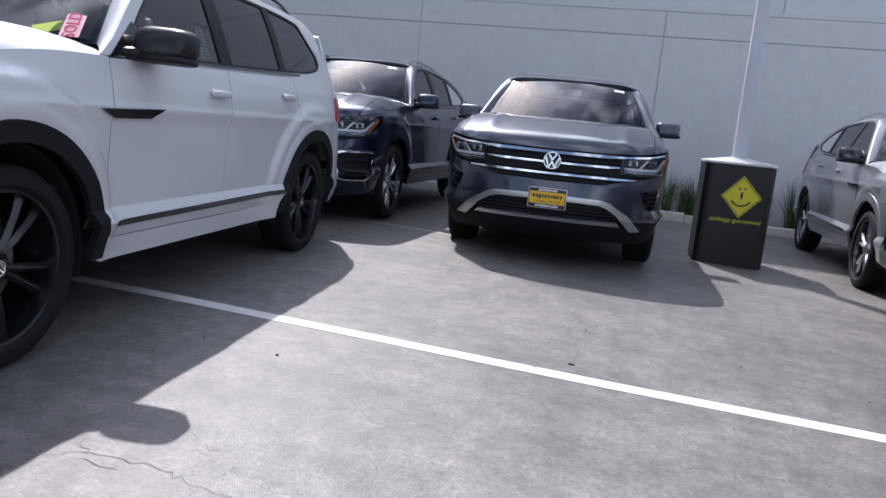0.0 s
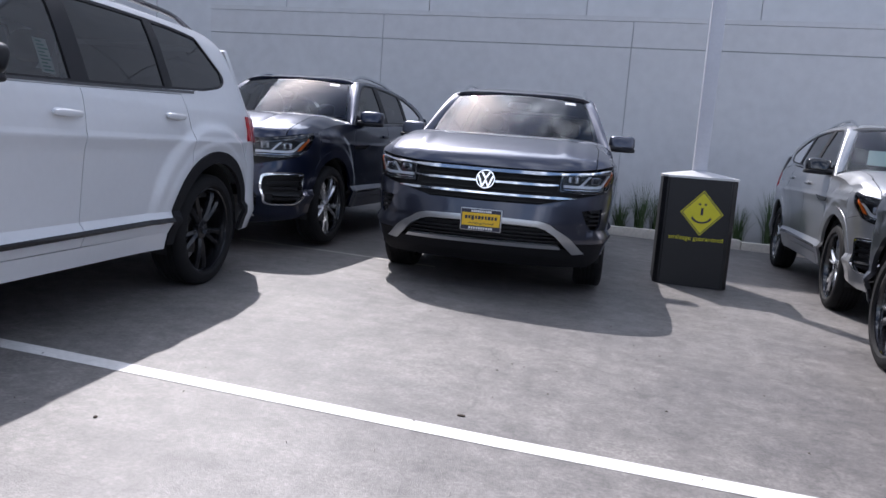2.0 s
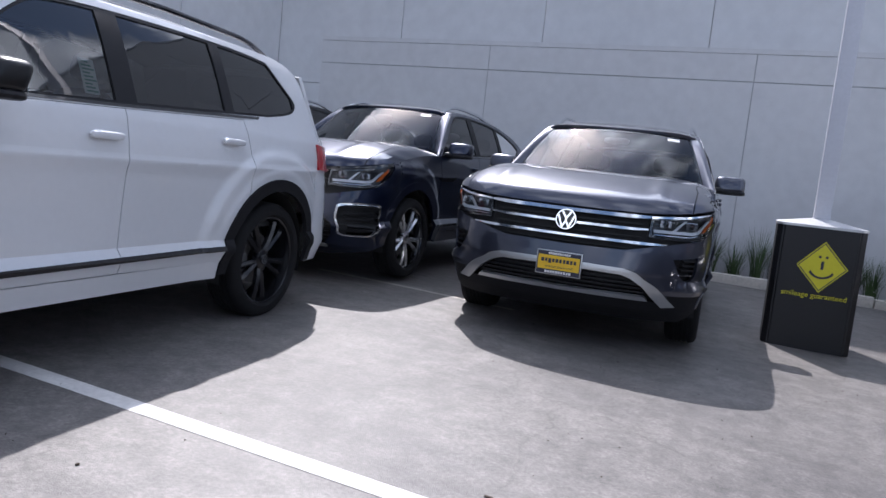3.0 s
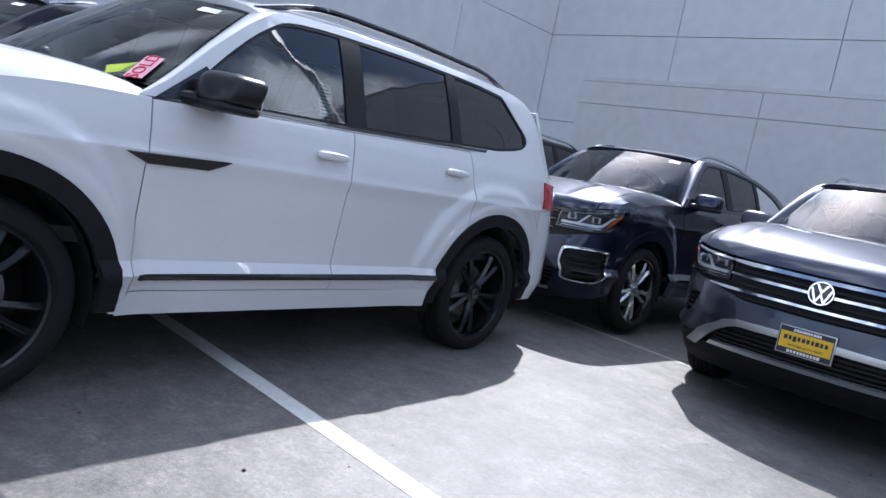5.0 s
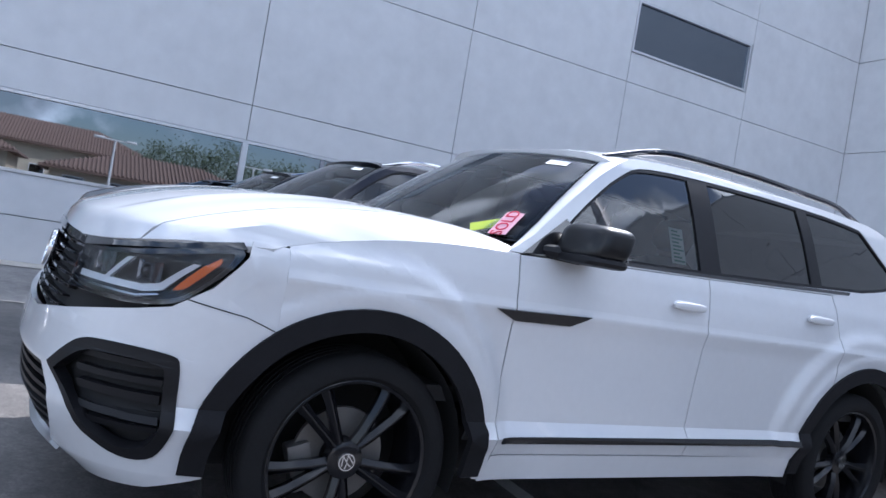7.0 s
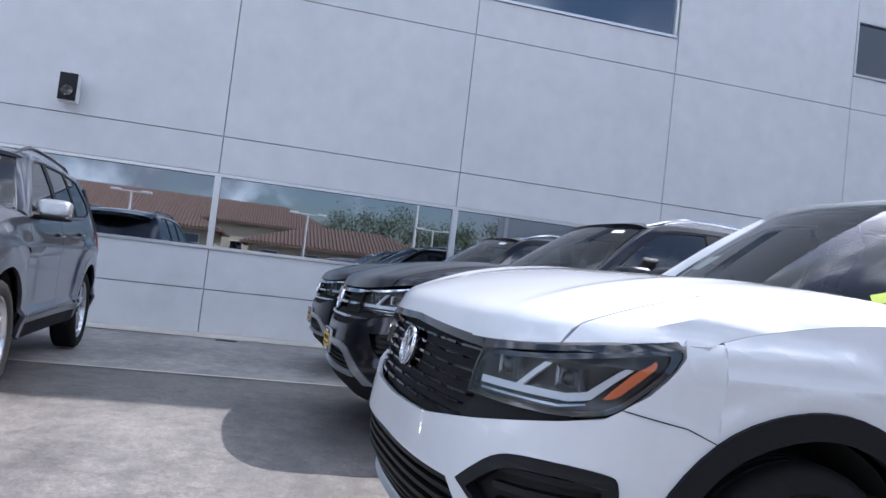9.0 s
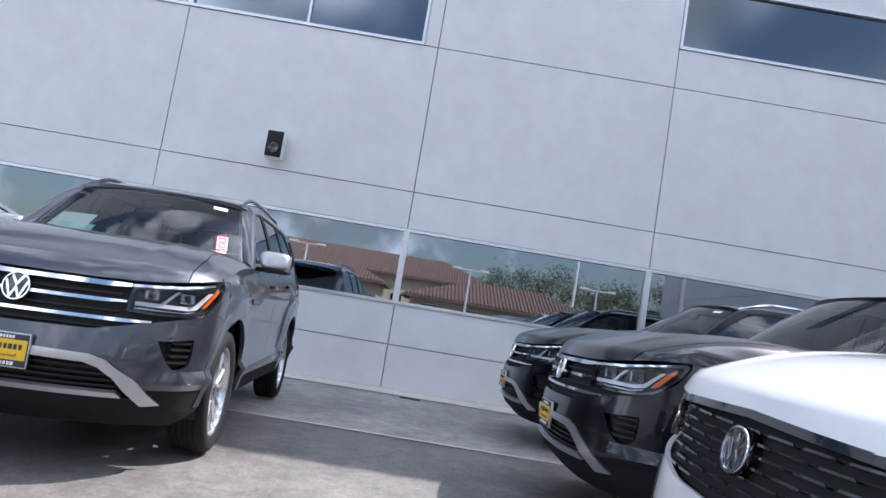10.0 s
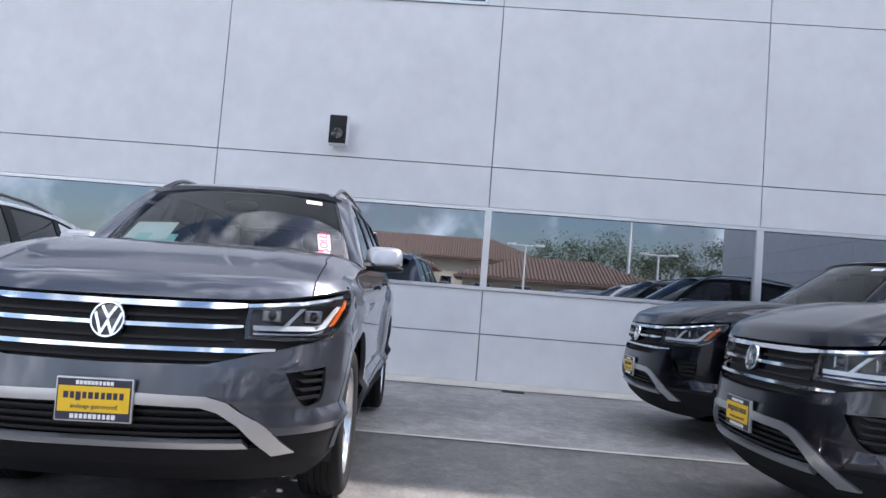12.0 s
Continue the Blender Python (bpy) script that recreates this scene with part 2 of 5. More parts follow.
M_bark = mat("bark", (0.14, 0.10, 0.07), 0.9, 0, 0.3, 8, 0.6, 30)
M_steelgrate = mat("cast_iron", (0.05, 0.05, 0.05), 0.6, 0.6, 0.2, 30)


def car_paint(name, color, metallic):
    deep = max(color) < 0.03
    m = mat(name, color, 0.32 if metallic else 0.28, (0.95 if deep else 0.75) if metallic else 0.0, 0.02, 3, coat=0.65 if deep else 1.0)
    return m


P_white = car_paint("paint_white", (0.635, 0.645, 0.665), False)
P_grey = car_paint("paint_platinum_grey", (0.074, 0.080, 0.099), True)
P_slate = car_paint("paint_slate_grey", (0.051, 0.056, 0.080), True)
P_navy = car_paint("paint_navy", (0.006, 0.012, 0.036), True)
P_char = car_paint("paint_charcoal", (0.020, 0.021, 0.028), True)
P_black = car_paint("paint_black", (0.010, 0.011, 0.016), True)
P_silver = car_paint("paint_silver_grey", (0.40, 0.405, 0.415), True)


# ---- mesh helpers ----
from mathutils.geometry import tessellate_polygon


def part(name, bm, material, parent=None, label="", smooth=True, angle=35):
    bmesh.ops.recalc_face_normals(bm, faces=bm.faces) if len(bm.faces) < 20000 else None
    me = bpy.data.meshes.new(name)
    bm.to_mesh(me)
    bm.free()
    if smooth:
        me.shade_smooth()
        me.set_sharp_from_angle(angle=radians(angle))
    me.materials.append(material)
    ob = new(name, me)
    if parent is not None:
        ob.parent = parent
    if label:
        ob["label"] = label
    return ob


def add_box(bm, x0, x1, y0, y1, z0, z1, bevel=0.0, m=None):
    r = bmesh.ops.create_cube(bm, size=1)
    for v in r["verts"]:
        v.co = ((x0 + x1) / 2 + v.co.x * (x1 - x0), (y0 + y1) / 2 + v.co.y * (y1 - y0), (z0 + z1) / 2 + v.co.z * (z1 - z0))
        if m is not None:
            v.co = m @ v.co
    if bevel:
        es = {e for v in r["verts"] for e in v.link_edges}
        bmesh.ops.bevel(bm, geom=list(es), offset=bevel, segments=2, affect='EDGES', profile=0.6)
    return bm


def box(name, x0, x1, y0, y1, z0, z1, material, parent=None, bevel=0.0, label=""):
    return part(name, add_box(bmesh.new(), x0, x1, y0, y1, z0, z1, bevel), material, parent, label, smooth=bevel > 0)


def lathe(bm, profile, n, m=None, close=False):
    """Turn (radius, height) pairs about the z axis, then move by m."""
    rings = []
    for r, h in profile:
        ring = []
        for i in range(n):
            a = 2 * math.pi * i / n
            p = Vector((r * math.cos(a), r * math.sin(a), h))
            ring.append(bm.verts.new(m @ p if m else p))
        rings.append(ring)
    for a, b in zip(rings, rings[1:]):
        for i in range(n):
            bm.faces.new((a[i], a[(i + 1) % n], b[(i + 1) % n], b[i]))
    if close:
        bm.faces.new(rings[0])
        bm.faces.new(rings[-1])
    return bm


def tube(bm, pts, rad, n=8):
    """A tube along points; rad is one radius or a list."""
    pts = [Vector(p) for p in pts]
    rings = []
    for i, p in enumerate(pts):
        d = (pts[min(i + 1, len(pts) - 1)] - pts[max(i - 1, 0)]).normalized()
        a = d.orthogonal().normalized() if abs(d.z) > 0.95 else d.cross(Vector((0, 0, 1))).normalized()
        b = d.cross(a)
        r = rad[i] if isinstance(rad, (list, tuple)) else rad
        rings.append([bm.verts.new(p + a * r * math.cos(2 * math.pi * k / n) + b * r * math.sin(2 * math.pi * k / n)) for k in range(n)])
    for a, b in zip(rings, rings[1:]):
        for i in range(n):
            bm.faces.new((a[i], a[(i + 1) % n], b[(i + 1) % n], b[i]))
    bm.faces.new(rings[0])
    bm.faces.new(rings[-1])
    return bm


def curve_pts(pts, seg=6, closed=True):
    """Round a control polygon with Catmull-Rom; pts flagged with a third value 1 stay sharp."""
    out, n = [], len(pts)
    for i in range(n if closed else n - 1):
        p0, p1, p2, p3 = (pts[(i + k - 1) % n] if closed else pts[max(0, min(n - 1, i + k - 1))] for k in range(4))
        s1, s2 = len(p1) > 2, len(p2) > 2
        for k in range(seg):
            t = k / seg
            if s1 and s2:
                out.append((p1[0] + (p2[0] - p1[0]) * t, p1[1] + (p2[1] - p1[1]) * t))
                continue
            a = p1 if s1 else p0
            b = p2 if s2 else p3
            q = []
            for j in (0, 1):
                m1, m2 = (p2[j] - a[j]) / 2, (b[j] - p1[j]) / 2
                q.append((2 * t**3 - 3 * t**2 + 1) * p1[j] + (t**3 - 2 * t**2 + t) * m1 + (-2 * t**3 + 3 * t**2) * p2[j] + (t**3 - t**2) * m2)
            out.append(tuple(q))
    if not closed:
        out.append(tuple(pts[-1][:2]))
    return out


def patch_bm(outline, fmap, thick=0.012, step=0.08, holes=(), lift=0.0, cuts=()):
    """A sheet cut to an outline in (u, v), bent by fmap(u, v), with thickness inward."""
    loops = [[Vector((p[0], p[1], 0)) for p in l] for l in (outline, *holes)]
    flat = [v for l in loops for v in l]
    bm = bmesh.new()
    vs = [bm.verts.new(v) for v in flat]
    for t in tessellate_polygon(loops):
        try:
            bm.faces.new([vs[i] for i in t])
        except ValueError:
            pass
    for ax in (0, 1):
        lo, hi = min(v[ax] for v in flat), max(v[ax] for v in flat)
        k = math.ceil(lo / step + 1e-6)
        while k * step < hi - 1e-6:
            co, no = Vector((0, 0, 0)), Vector((0, 0, 0))
            co[ax], no[ax] = k * step, 1
            bmesh.ops.bisect_plane(bm, geom=list(bm.verts) + list(bm.edges) + list(bm.faces), plane_co=co, plane_no=no, dist=1e-5)
            k += 1
    for z in cuts:
        bmesh.ops.bisect_plane(bm, geom=list(bm.verts) + list(bm.edges) + list(bm.faces), plane_co=(0, z, 0), plane_no=(0, 1, 0), dist=1e-5)
    e = 0.004
    front = list(bm.verts)
    normals = {}
    for v in front:
        u, w = v.co.x, v.co.y
        p = Vector(fmap(u, w))
        n = (Vector(fmap(u + e, w)) - Vector(fmap(u - e, w))).cross(Vector(fmap(u, w + e)) - Vector(fmap(u, w - e)))
        n = n.normalized() if n.length > 1e-9 else Vector((0, 0, 1))
        normals[v] = (p, n)
    faces, rim = list(bm.faces), [ed for ed in bm.edges if ed.is_boundary]
    back = {}
    if thick:
        for v in front:
            p, n = normals[v]
            back[v] = bm.verts.new(p + n * (lift - thick))
    for v in front:
        p, n = normals[v]
        v.co = p + n * lift
    if thick:
        for f in faces:
            bm.faces.new([back[v] for v in reversed(f.verts)])
        for ed in rim:
            a, b = ed.verts
            try:
                bm.faces.new((a, b, back[b], back[a]))
            except ValueError:
                pass
    return bm


def text_bm(s, size, m, depth=0.001):
    cu = bpy.data.curves.new("words", 'FONT')
    cu.body, cu.size, cu.align_x, cu.align_y, cu.extrude, cu.resolution_u = s, size, 'CENTER', 'CENTER', depth, 3
    ob = bpy.data.objects.new("words", cu)
    scene.collection.objects.link(ob)
    dg = bpy.context.evaluated_depsgraph_get()
    me = bpy.data.meshes.new_from_object(ob.evaluated_get(dg))
    bm = bmesh.new()
    bm.from_mesh(me)
    bmesh.ops.transform(bm, matrix=m, verts=bm.verts)
    bpy.data.objects.remove(ob)
    bpy.data.curves.remove(cu)
    bpy.data.meshes.remove(me)
    return bm


GX = [-300, -11.6, -7.5, -5.0, -2.2, 0.0, 3.0, 10.0, 300]
GZ = [0.05, 0.05, 0.08, 0.07, 0.0, -0.075, -0.15, -0.25, -0.25]


def gz(x):
    return float(np.interp(x, GX, GZ))


# ---- sport utility vehicle ----
WZ = [0.20, 0.325, 0.43, 0.505, 0.56, 0.75, 0.93, 1.00, 1.03, 1.10, 1.20, 1.25, 1.35, 1.51, 1.67, 1.745, 1.81]
WY = [0.90, 0.940, 0.966, 0.996, 0.955, 0.961, 0.970, 0.986, 0.977, 0.968, 0.946, 0.925, 0.886, 0.822, 0.748, 0.700, 0.640]
HUB = (0.0, -2.98)
CREASE = (0.485, 0.505, 0.525, 0.56, 0.58, 0.985, 1.0, 1.015, 1.03)


def half_width(x, z):
    """Half width of the body at a station and height, with the swollen wing over each wheel."""
    w = float(np.interp(z, WZ, WY))
    for h in HUB:
        dx = x - h - 0.02
        r = math.hypot(dx, z - 0.39)
        if z < 1.15:
            crest = r if h < 0 else math.hypot(dx * (0.35 if dx > 0 else 1.15), z - 0.39)
            t = min(1.0, max(0.0, (0.755 - crest) / 0.075))
            q = min(1.0, max(0.0, (0.620 - r) / 0.040))
            w += (0.030 * t * t * (3 - 2 * t) * min(1.0, max(0.25, (z - 0.36) / 0.32)) + 0.010 * q * q * (3 - 2 * q)) * min(1.0, max(0.0, (1.15 - z) / 0.07))
    if x > 0.1:
        k = min(1.0, (x - 0.1) / 0.25)
        w -= 0.019 * k * k * (3 - 2 * k)
    if x < -3.1:
        w -= 0.10 * ((x + 3.1) / 0.8) ** 2
    return w


NX, XE, RXE = 2.7, 0.35, -3.50
F_Z, F_X = [0.20, 0.33, 0.45, 0.60, 0.74, 0.85, 0.95, 1.05, 1.12], [0.80, 0.955, 1.02, 1.03, 1.01, 0.985, 0.965, 0.93, 0.87]
R_Z, R_X = [0.25, 0.40, 0.60, 0.80, 1.00, 1.25, 1.60], [-3.92, -4.02, -4.05, -4.02, -3.97, -3.90, -3.72]


def arc_table(depth, width):
    th = np.linspace(0, math.pi / 2, 400)
    x, y = depth * np.cos(th) ** (2 / NX), width * np.sin(th) ** (2 / NX)
    s = np.concatenate([[0], np.cumsum(np.hypot(np.diff(x), np.diff(y)))])
    return s, th


FS, FT = arc_table(0.66, 0.96)
RS, RT = arc_table(0.52, 0.95)
FL, RL = float(FS[-1]), float(RS[-1])


def front_map(q, z):
    th = float(np.interp(abs(q), FS, FT))
    x0 = float(np.interp(z, F_Z, F_X))
    x = XE + (x0 - XE) * max(math.cos(th), 0) ** (2 / NX)
    y = half_width(XE, z) * math.sin(th) ** (2 / NX)
    if abs(q) > FL:
        x -= abs(q) - FL
    return (x, math.copysign(y, q), z)


def side_y(x, z):
    """Half width anywhere along the side, following the rounded nose ahead of the wing."""
    if x <= XE:
        return half_width(x, z)
    c = min(1.0, (x - XE) / (float(np.interp(z, F_Z, F_X)) - XE)) ** (NX / 2)
    return half_width(XE, z) * math.sqrt(1 - c * c) ** (2 / NX)


def rear_map(q, z):
    th = float(np.interp(abs(q), RS, RT))
    x0 = float(np.interp(z, R_Z, R_X))
    x = RXE + (x0 - RXE) * max(math.cos(th), 0) ** (2 / NX)
    y = half_width(RXE, z) * math.sin(th) ** (2 / NX)
    return (x, -math.copysign(y, q), z)


def both(half):
    """Mirror the right half of an outline (from the middle outwards and back) to a full one."""
    return half + [(-p[0], *p[1:]) for p in reversed(half) if abs(p[0]) > 1e-6]


def flip(pts):
    return [(-p[0], *p[1:]) for p in pts]


def hood_h(u):
    return 1 - (1 - min(max(u, 0), 1)) ** 2.4


def hood_edge(x):
    return 1.082 + 0.120 * hood_h((0.40 - x) / 0.96)


def hood_map(a, b):
    """a: metres ahead of the rear edge, scaled to 1.2; b: across, -1 to 1."""
    u, f = 1 - a / 1.2, max(-1.0, min(1.0, b))
    g = abs(f)
    xf = 0.40 + 0.545 * (1 - g ** 2.7) ** (1 / 2.7)
    xr = -0.25 - 0.31 * f * f
    x = xf + (xr - xf) * u
    ze = 1.066 + 0.016 * g ** 3
    zr = 1.260 - 0.058 * g ** 12
    z = ze + (zr - ze) * hood_h(u) + 0.036 * (1 - g ** 10) * max(0.0, math.sin(math.pi * min(max(u, 0), 1))) ** 0.6
    z += 0.016 * math.exp(-((g - 0.60) / 0.05) ** 2) * min(1, u * 4) * (1 - u)
    z -= 0.058 * (1 - g ** 5) * max(0, 1 - u / 0.045) ** 1.6
    ye = half_width(min(x, 0.40), hood_edge(x)) if x < 0.40 else half_width(0.40, 1.075)
    return (x, f * ye, z)


def screen_map(a, b):
    u, f = a / 0.95, b
    c = Vector((-0.27 - 0.36 * f * f, 0.835 * f, 1.236 + 0.02 * f * f))
    h = Vector((-0.99 - 0.14 * f * f, 0.645 * f, 1.710 - 0.02 * f * f))
    p = h.lerp(c, u)
    k = 0.014 * 4 * u * (1 - u)
    return (p.x + k * 0.5, p.y, p.z + k * 0.85)


ROOF = {"long": ([-3.6, -3.3, -3.0, -2.2, -1.75, -1.5, -1.35, -1.22, -1.10, -0.99], [1.70, 1.765, 1.800, 1.820, 1.815, 1.804, 1.790, 1.772, 1.750, 1.724]),
        "coupe": ([-3.75, -3.3, -3.0, -2.2, -1.75, -1.5, -1.35, -1.22, -1.10, -0.99], [1.38, 1.560, 1.655, 1.768, 1.788, 1.786, 1.777, 1.763, 1.746, 1.724])}


def make_roof_map(kind):
    xs, zs = ROOF[kind]
    x1 = xs[0]

    def roof_map(a, b):
        f = max(-1.0, min(1.0, b))
        x0 = -0.99 - 0.14 * f * f
        x = x1 + (x0 - x1) * a / 2.5
        z = float(np.interp(x, xs, zs)) - 0.03 * f * f - 0.036 * abs(f) ** 8
        return (x, f * 0.695, z)
    return roof_map


FRAME = {"long": [(-0.500, 1.208, 1), (-0.630, 1.287), (-0.850, 1.471), (-1.100, 1.650), (-1.320, 1.729), (-2.000, 1.753), (-2.800, 1.747), (-3.250, 1.719), (-3.450, 1.619), (-3.550, 1.429), (-3.600, 1.200, 1), (-2.900, 1.297, 1), (-1.650, 1.245, 1)],
         "coupe": [(-0.500, 1.208, 1), (-0.630, 1.287), (-0.850, 1.471), (-1.100, 1.650), (-1.320, 1.724), (-2.000, 1.729), (-2.600, 1.682), (-3.100, 1.582), (-3.450, 1.450), (-3.600, 1.324), (-3.620, 1.200, 1), (-2.900, 1.297), (-1.650, 1.245)]}
DLO = {"long": [(-0.680, 1.228, 1), (-0.900, 1.440), (-1.140, 1.619), (-1.360, 1.694), (-2.000, 1.719), (-2.700, 1.713), (-3.050, 1.687, 1), (-3.200, 1.545), (-3.300, 1.445), (-3.200, 1.371), (-2.920, 1.326, 1), (-1.650, 1.263)],
       "coupe": [(-0.680, 1.228, 1), (-0.900, 1.440), (-1.140, 1.619), (-1.360, 1.690), (-2.000, 1.694), (-2.600, 1.640), (-3.000, 1.545), (-3.250, 1.429, 1), (-3.100, 1.350), (-2.920, 1.326, 1), (-1.650, 1.263)]}


def arch(cx, r, a0, a1, n=18):
    return [(cx + 0.02 + r * math.cos(radians(a0 + (a1 - a0) * i / n)), 0.39 + r * math.sin(radians(a0 + (a1 - a0) * i / n))) for i in range(n + 1)]


WHEELS = {}


def mesh_of(name, bm, material, angle=35):
    ob = part(name, bm, material, None, angle=angle)
    me = ob.data
    bpy.data.objects.remove(ob)
    return me


def wheel_meshes(style):
    if style in WHEELS:
        return WHEELS[style]
    out = []
    grow = 1.09 if style != "alloy" else 1.04
    tp = [(0.262 * grow, 0.085), (0.272 * grow, 0.106), (0.31, 0.120), (0.345, 0.122), (0.372, 0.108), (0.384, 0.088), (0.386, 0.062), (0.386, 0.058), (0.379, 0.056), (0.379, 0.048), (0.386, 0.046),
          (0.386, 0.022), (0.379, 0.020), (0.379, 0.011), (0.386, 0.009)]
    tp = tp + [(r, -h) for r, h in reversed(tp)]
    out.append(("tyre", mesh_of("tyre", lathe(bmesh.new(), tp, 56), M_tyre), "black rubber tyre"))
    face = {"black": M_wheelblack, "alloy": M_alloy, "machined": M_alloy}[style]
    barrel = {"black": M_wheelblack, "alloy": M_alloy, "machined": M_gloss}[style]
    rp = [(0.276, 0.100), (0.268, 0.104), (0.258, 0.098), (0.252, 0.075), (0.246, 0.02), (0.240, -0.09), (0.27, -0.095)]
    rp = [(r * grow, h) for r, h in rp]
    out.append(("rim_barrel", mesh_of("rim_barrel", lathe(bmesh.new(), rp, 56), barrel), "rim barrel"))
    bm = bmesh.new()
    n = 5 if style != "alloy" else 6
    for i in range(n):
        for sg in (-1, 1):
            a = 2 * math.pi * i / n + sg * (0.09 if style != "alloy" else 0.12)
            tw = sg * 0.16
            m = Matrix.Rotation(a, 4, 'Z')
            rows = []
            for r, w, h in ((0.045, 0.020, 0.064), (0.12, 0.018, 0.078), (0.20 * grow, 0.019, 0.080), (0.258 * grow, 0.025, 0.074)):
                c = math.tan(tw) * (r - 0.045) * 0.75
                rows.append([bm.verts.new(m @ Vector((r, c + k * w, hh))) for k, hh in ((-1, h - 0.016), (-0.12, h), (0.12, h), (1, h - 0.016), (0.8, h - 0.045), (-0.8, h - 0.045))])
            for p, q in zip(rows, rows[1:]):
                for k in range(6):
                    bm.faces.new((p[k], p[(k + 1) % 6], q[(k + 1) % 6], q[k]))
            bm.faces.new(rows[0])
            bm.faces.new(rows[-1])
    lathe(bm, [(0.0, 0.072), (0.050, 0.074), (0.066, 0.066), (0.070, 0.03), (0.0, 0.03)], 24)
    out.append(("spokes", mesh_of("spokes", bm, face, 30), {"black": "gloss black double spokes", "alloy": "bright alloy spokes", "machined": "machined twin spokes"}[style]))
    bm = lathe(bmesh.new(), [(0.0, 0.082), (0.026, 0.081), (0.032, 0.076)], 20)
    out.append(("hub_cap", mesh_of("hub_cap", bm, M_gloss), "round hub cap"))
    bm = lathe(bmesh.new(), [(0.027, 0.0835), (0.031, 0.0835), (0.031, 0.080), (0.027, 0.080), (0.027, 0.0835)], 20)
    out.append(("hub_emblem", mesh_of("hub_emblem", bm, M_chrome), "bright ring emblem"))
    for s in STROKES:
        out.append(("emblem_stroke", mesh_of("emblem_stroke", zig(bmesh.new(), s, 0.026, 0.0045, Matrix.Translation((0, 0, 0.0825))), M_chrome), "bright emblem stroke"))
    bm = lathe(bmesh.new(), [(0.07, -0.005), (0.17, -0.005), (0.172, -0.02), (0.07, -0.02)], 36)
    out.append(("brake_disc", mesh_of("brake_disc", bm, M_brake), "steel brake disc"))
    bm = add_box(bmesh.new(), 0.10, 0.185, -0.085, 0.085, -0.045, 0.02, 0.012)
    out.append(("brake_caliper", mesh_of("brake_caliper", bm, M_brake), "metal brake caliper"))
    WHEELS[style] = out
    return out


STROKES = ([(-0.46, 0.82), (0.0, 0.12), (0.46, 0.82)], [(-0.86, 0.42), (-0.36, -0.86), (0.0, -0.10), (0.36, -0.86), (0.86, 0.42)])


def zig(bm, pts, r, w, m):
    """A zigzag ribbon inside a round emblem."""
    P = [Vector((a * r, c * r, 0)) for a, c in pts]
    rows = []
    for k, p in enumerate(P):
        d0 = (p - P[k - 1]).normalized() if k else (P[1] - p).normalized()
        d1 = (P[k + 1] - p).normalized() if k < len(P) - 1 else d0
        n0, n1 = Vector((-d0.y, d0.x, 0)), Vector((-d1.y, d1.x, 0))
        n = (n0 + n1).normalized()
        n = n * (w / 2 / max(0.45, n.dot(n0)))
        rows.append([bm.verts.new(m @ q) for q in (p - n, p + n, p + n + Vector((0, 0, w * 0.3)), p - n + Vector((0, 0, w * 0.3)))])
    for s, t in zip(rows, rows[1:]):
        for k in range(4):
            bm.faces.new((s[k], s[(k + 1) % 4], t[(k + 1) % 4], t[k]))
    bm.faces.new(rows[0])
    bm.faces.new(rows[-1])
    return bm


def rounded(bm, cx, cy, cz, sx, sy, sz, m=None, pw=0.5, n=14):
    """A soft, pebble-like box."""
    verts = []
    for i in range(n + 1):
        t = math.pi * i / n - math.pi / 2
        row = []
        for k in range(2 * n):
            a = math.pi * k / n
            f = lambda v: math.copysign(abs(v) ** pw, v)
            p = Vector((cx + sx * f(math.cos(t)) * f(math.cos(a)), cy + sy * f(math.cos(t)) * f(math.sin(a)), cz + sz * f(math.sin(t))))
            row.append(bm.verts.new(m @ p if m else p))
        verts.append(row)
    for p, q in zip(verts, verts[1:]):
        for k in range(2 * n):
            bm.faces.new((p[k], p[(k + 1) % (2 * n)], q[(k + 1) % (2 * n)], q[k]))
    bmesh.ops.remove_doubles(bm, verts=bm.verts, dist=1e-5)
    return bm


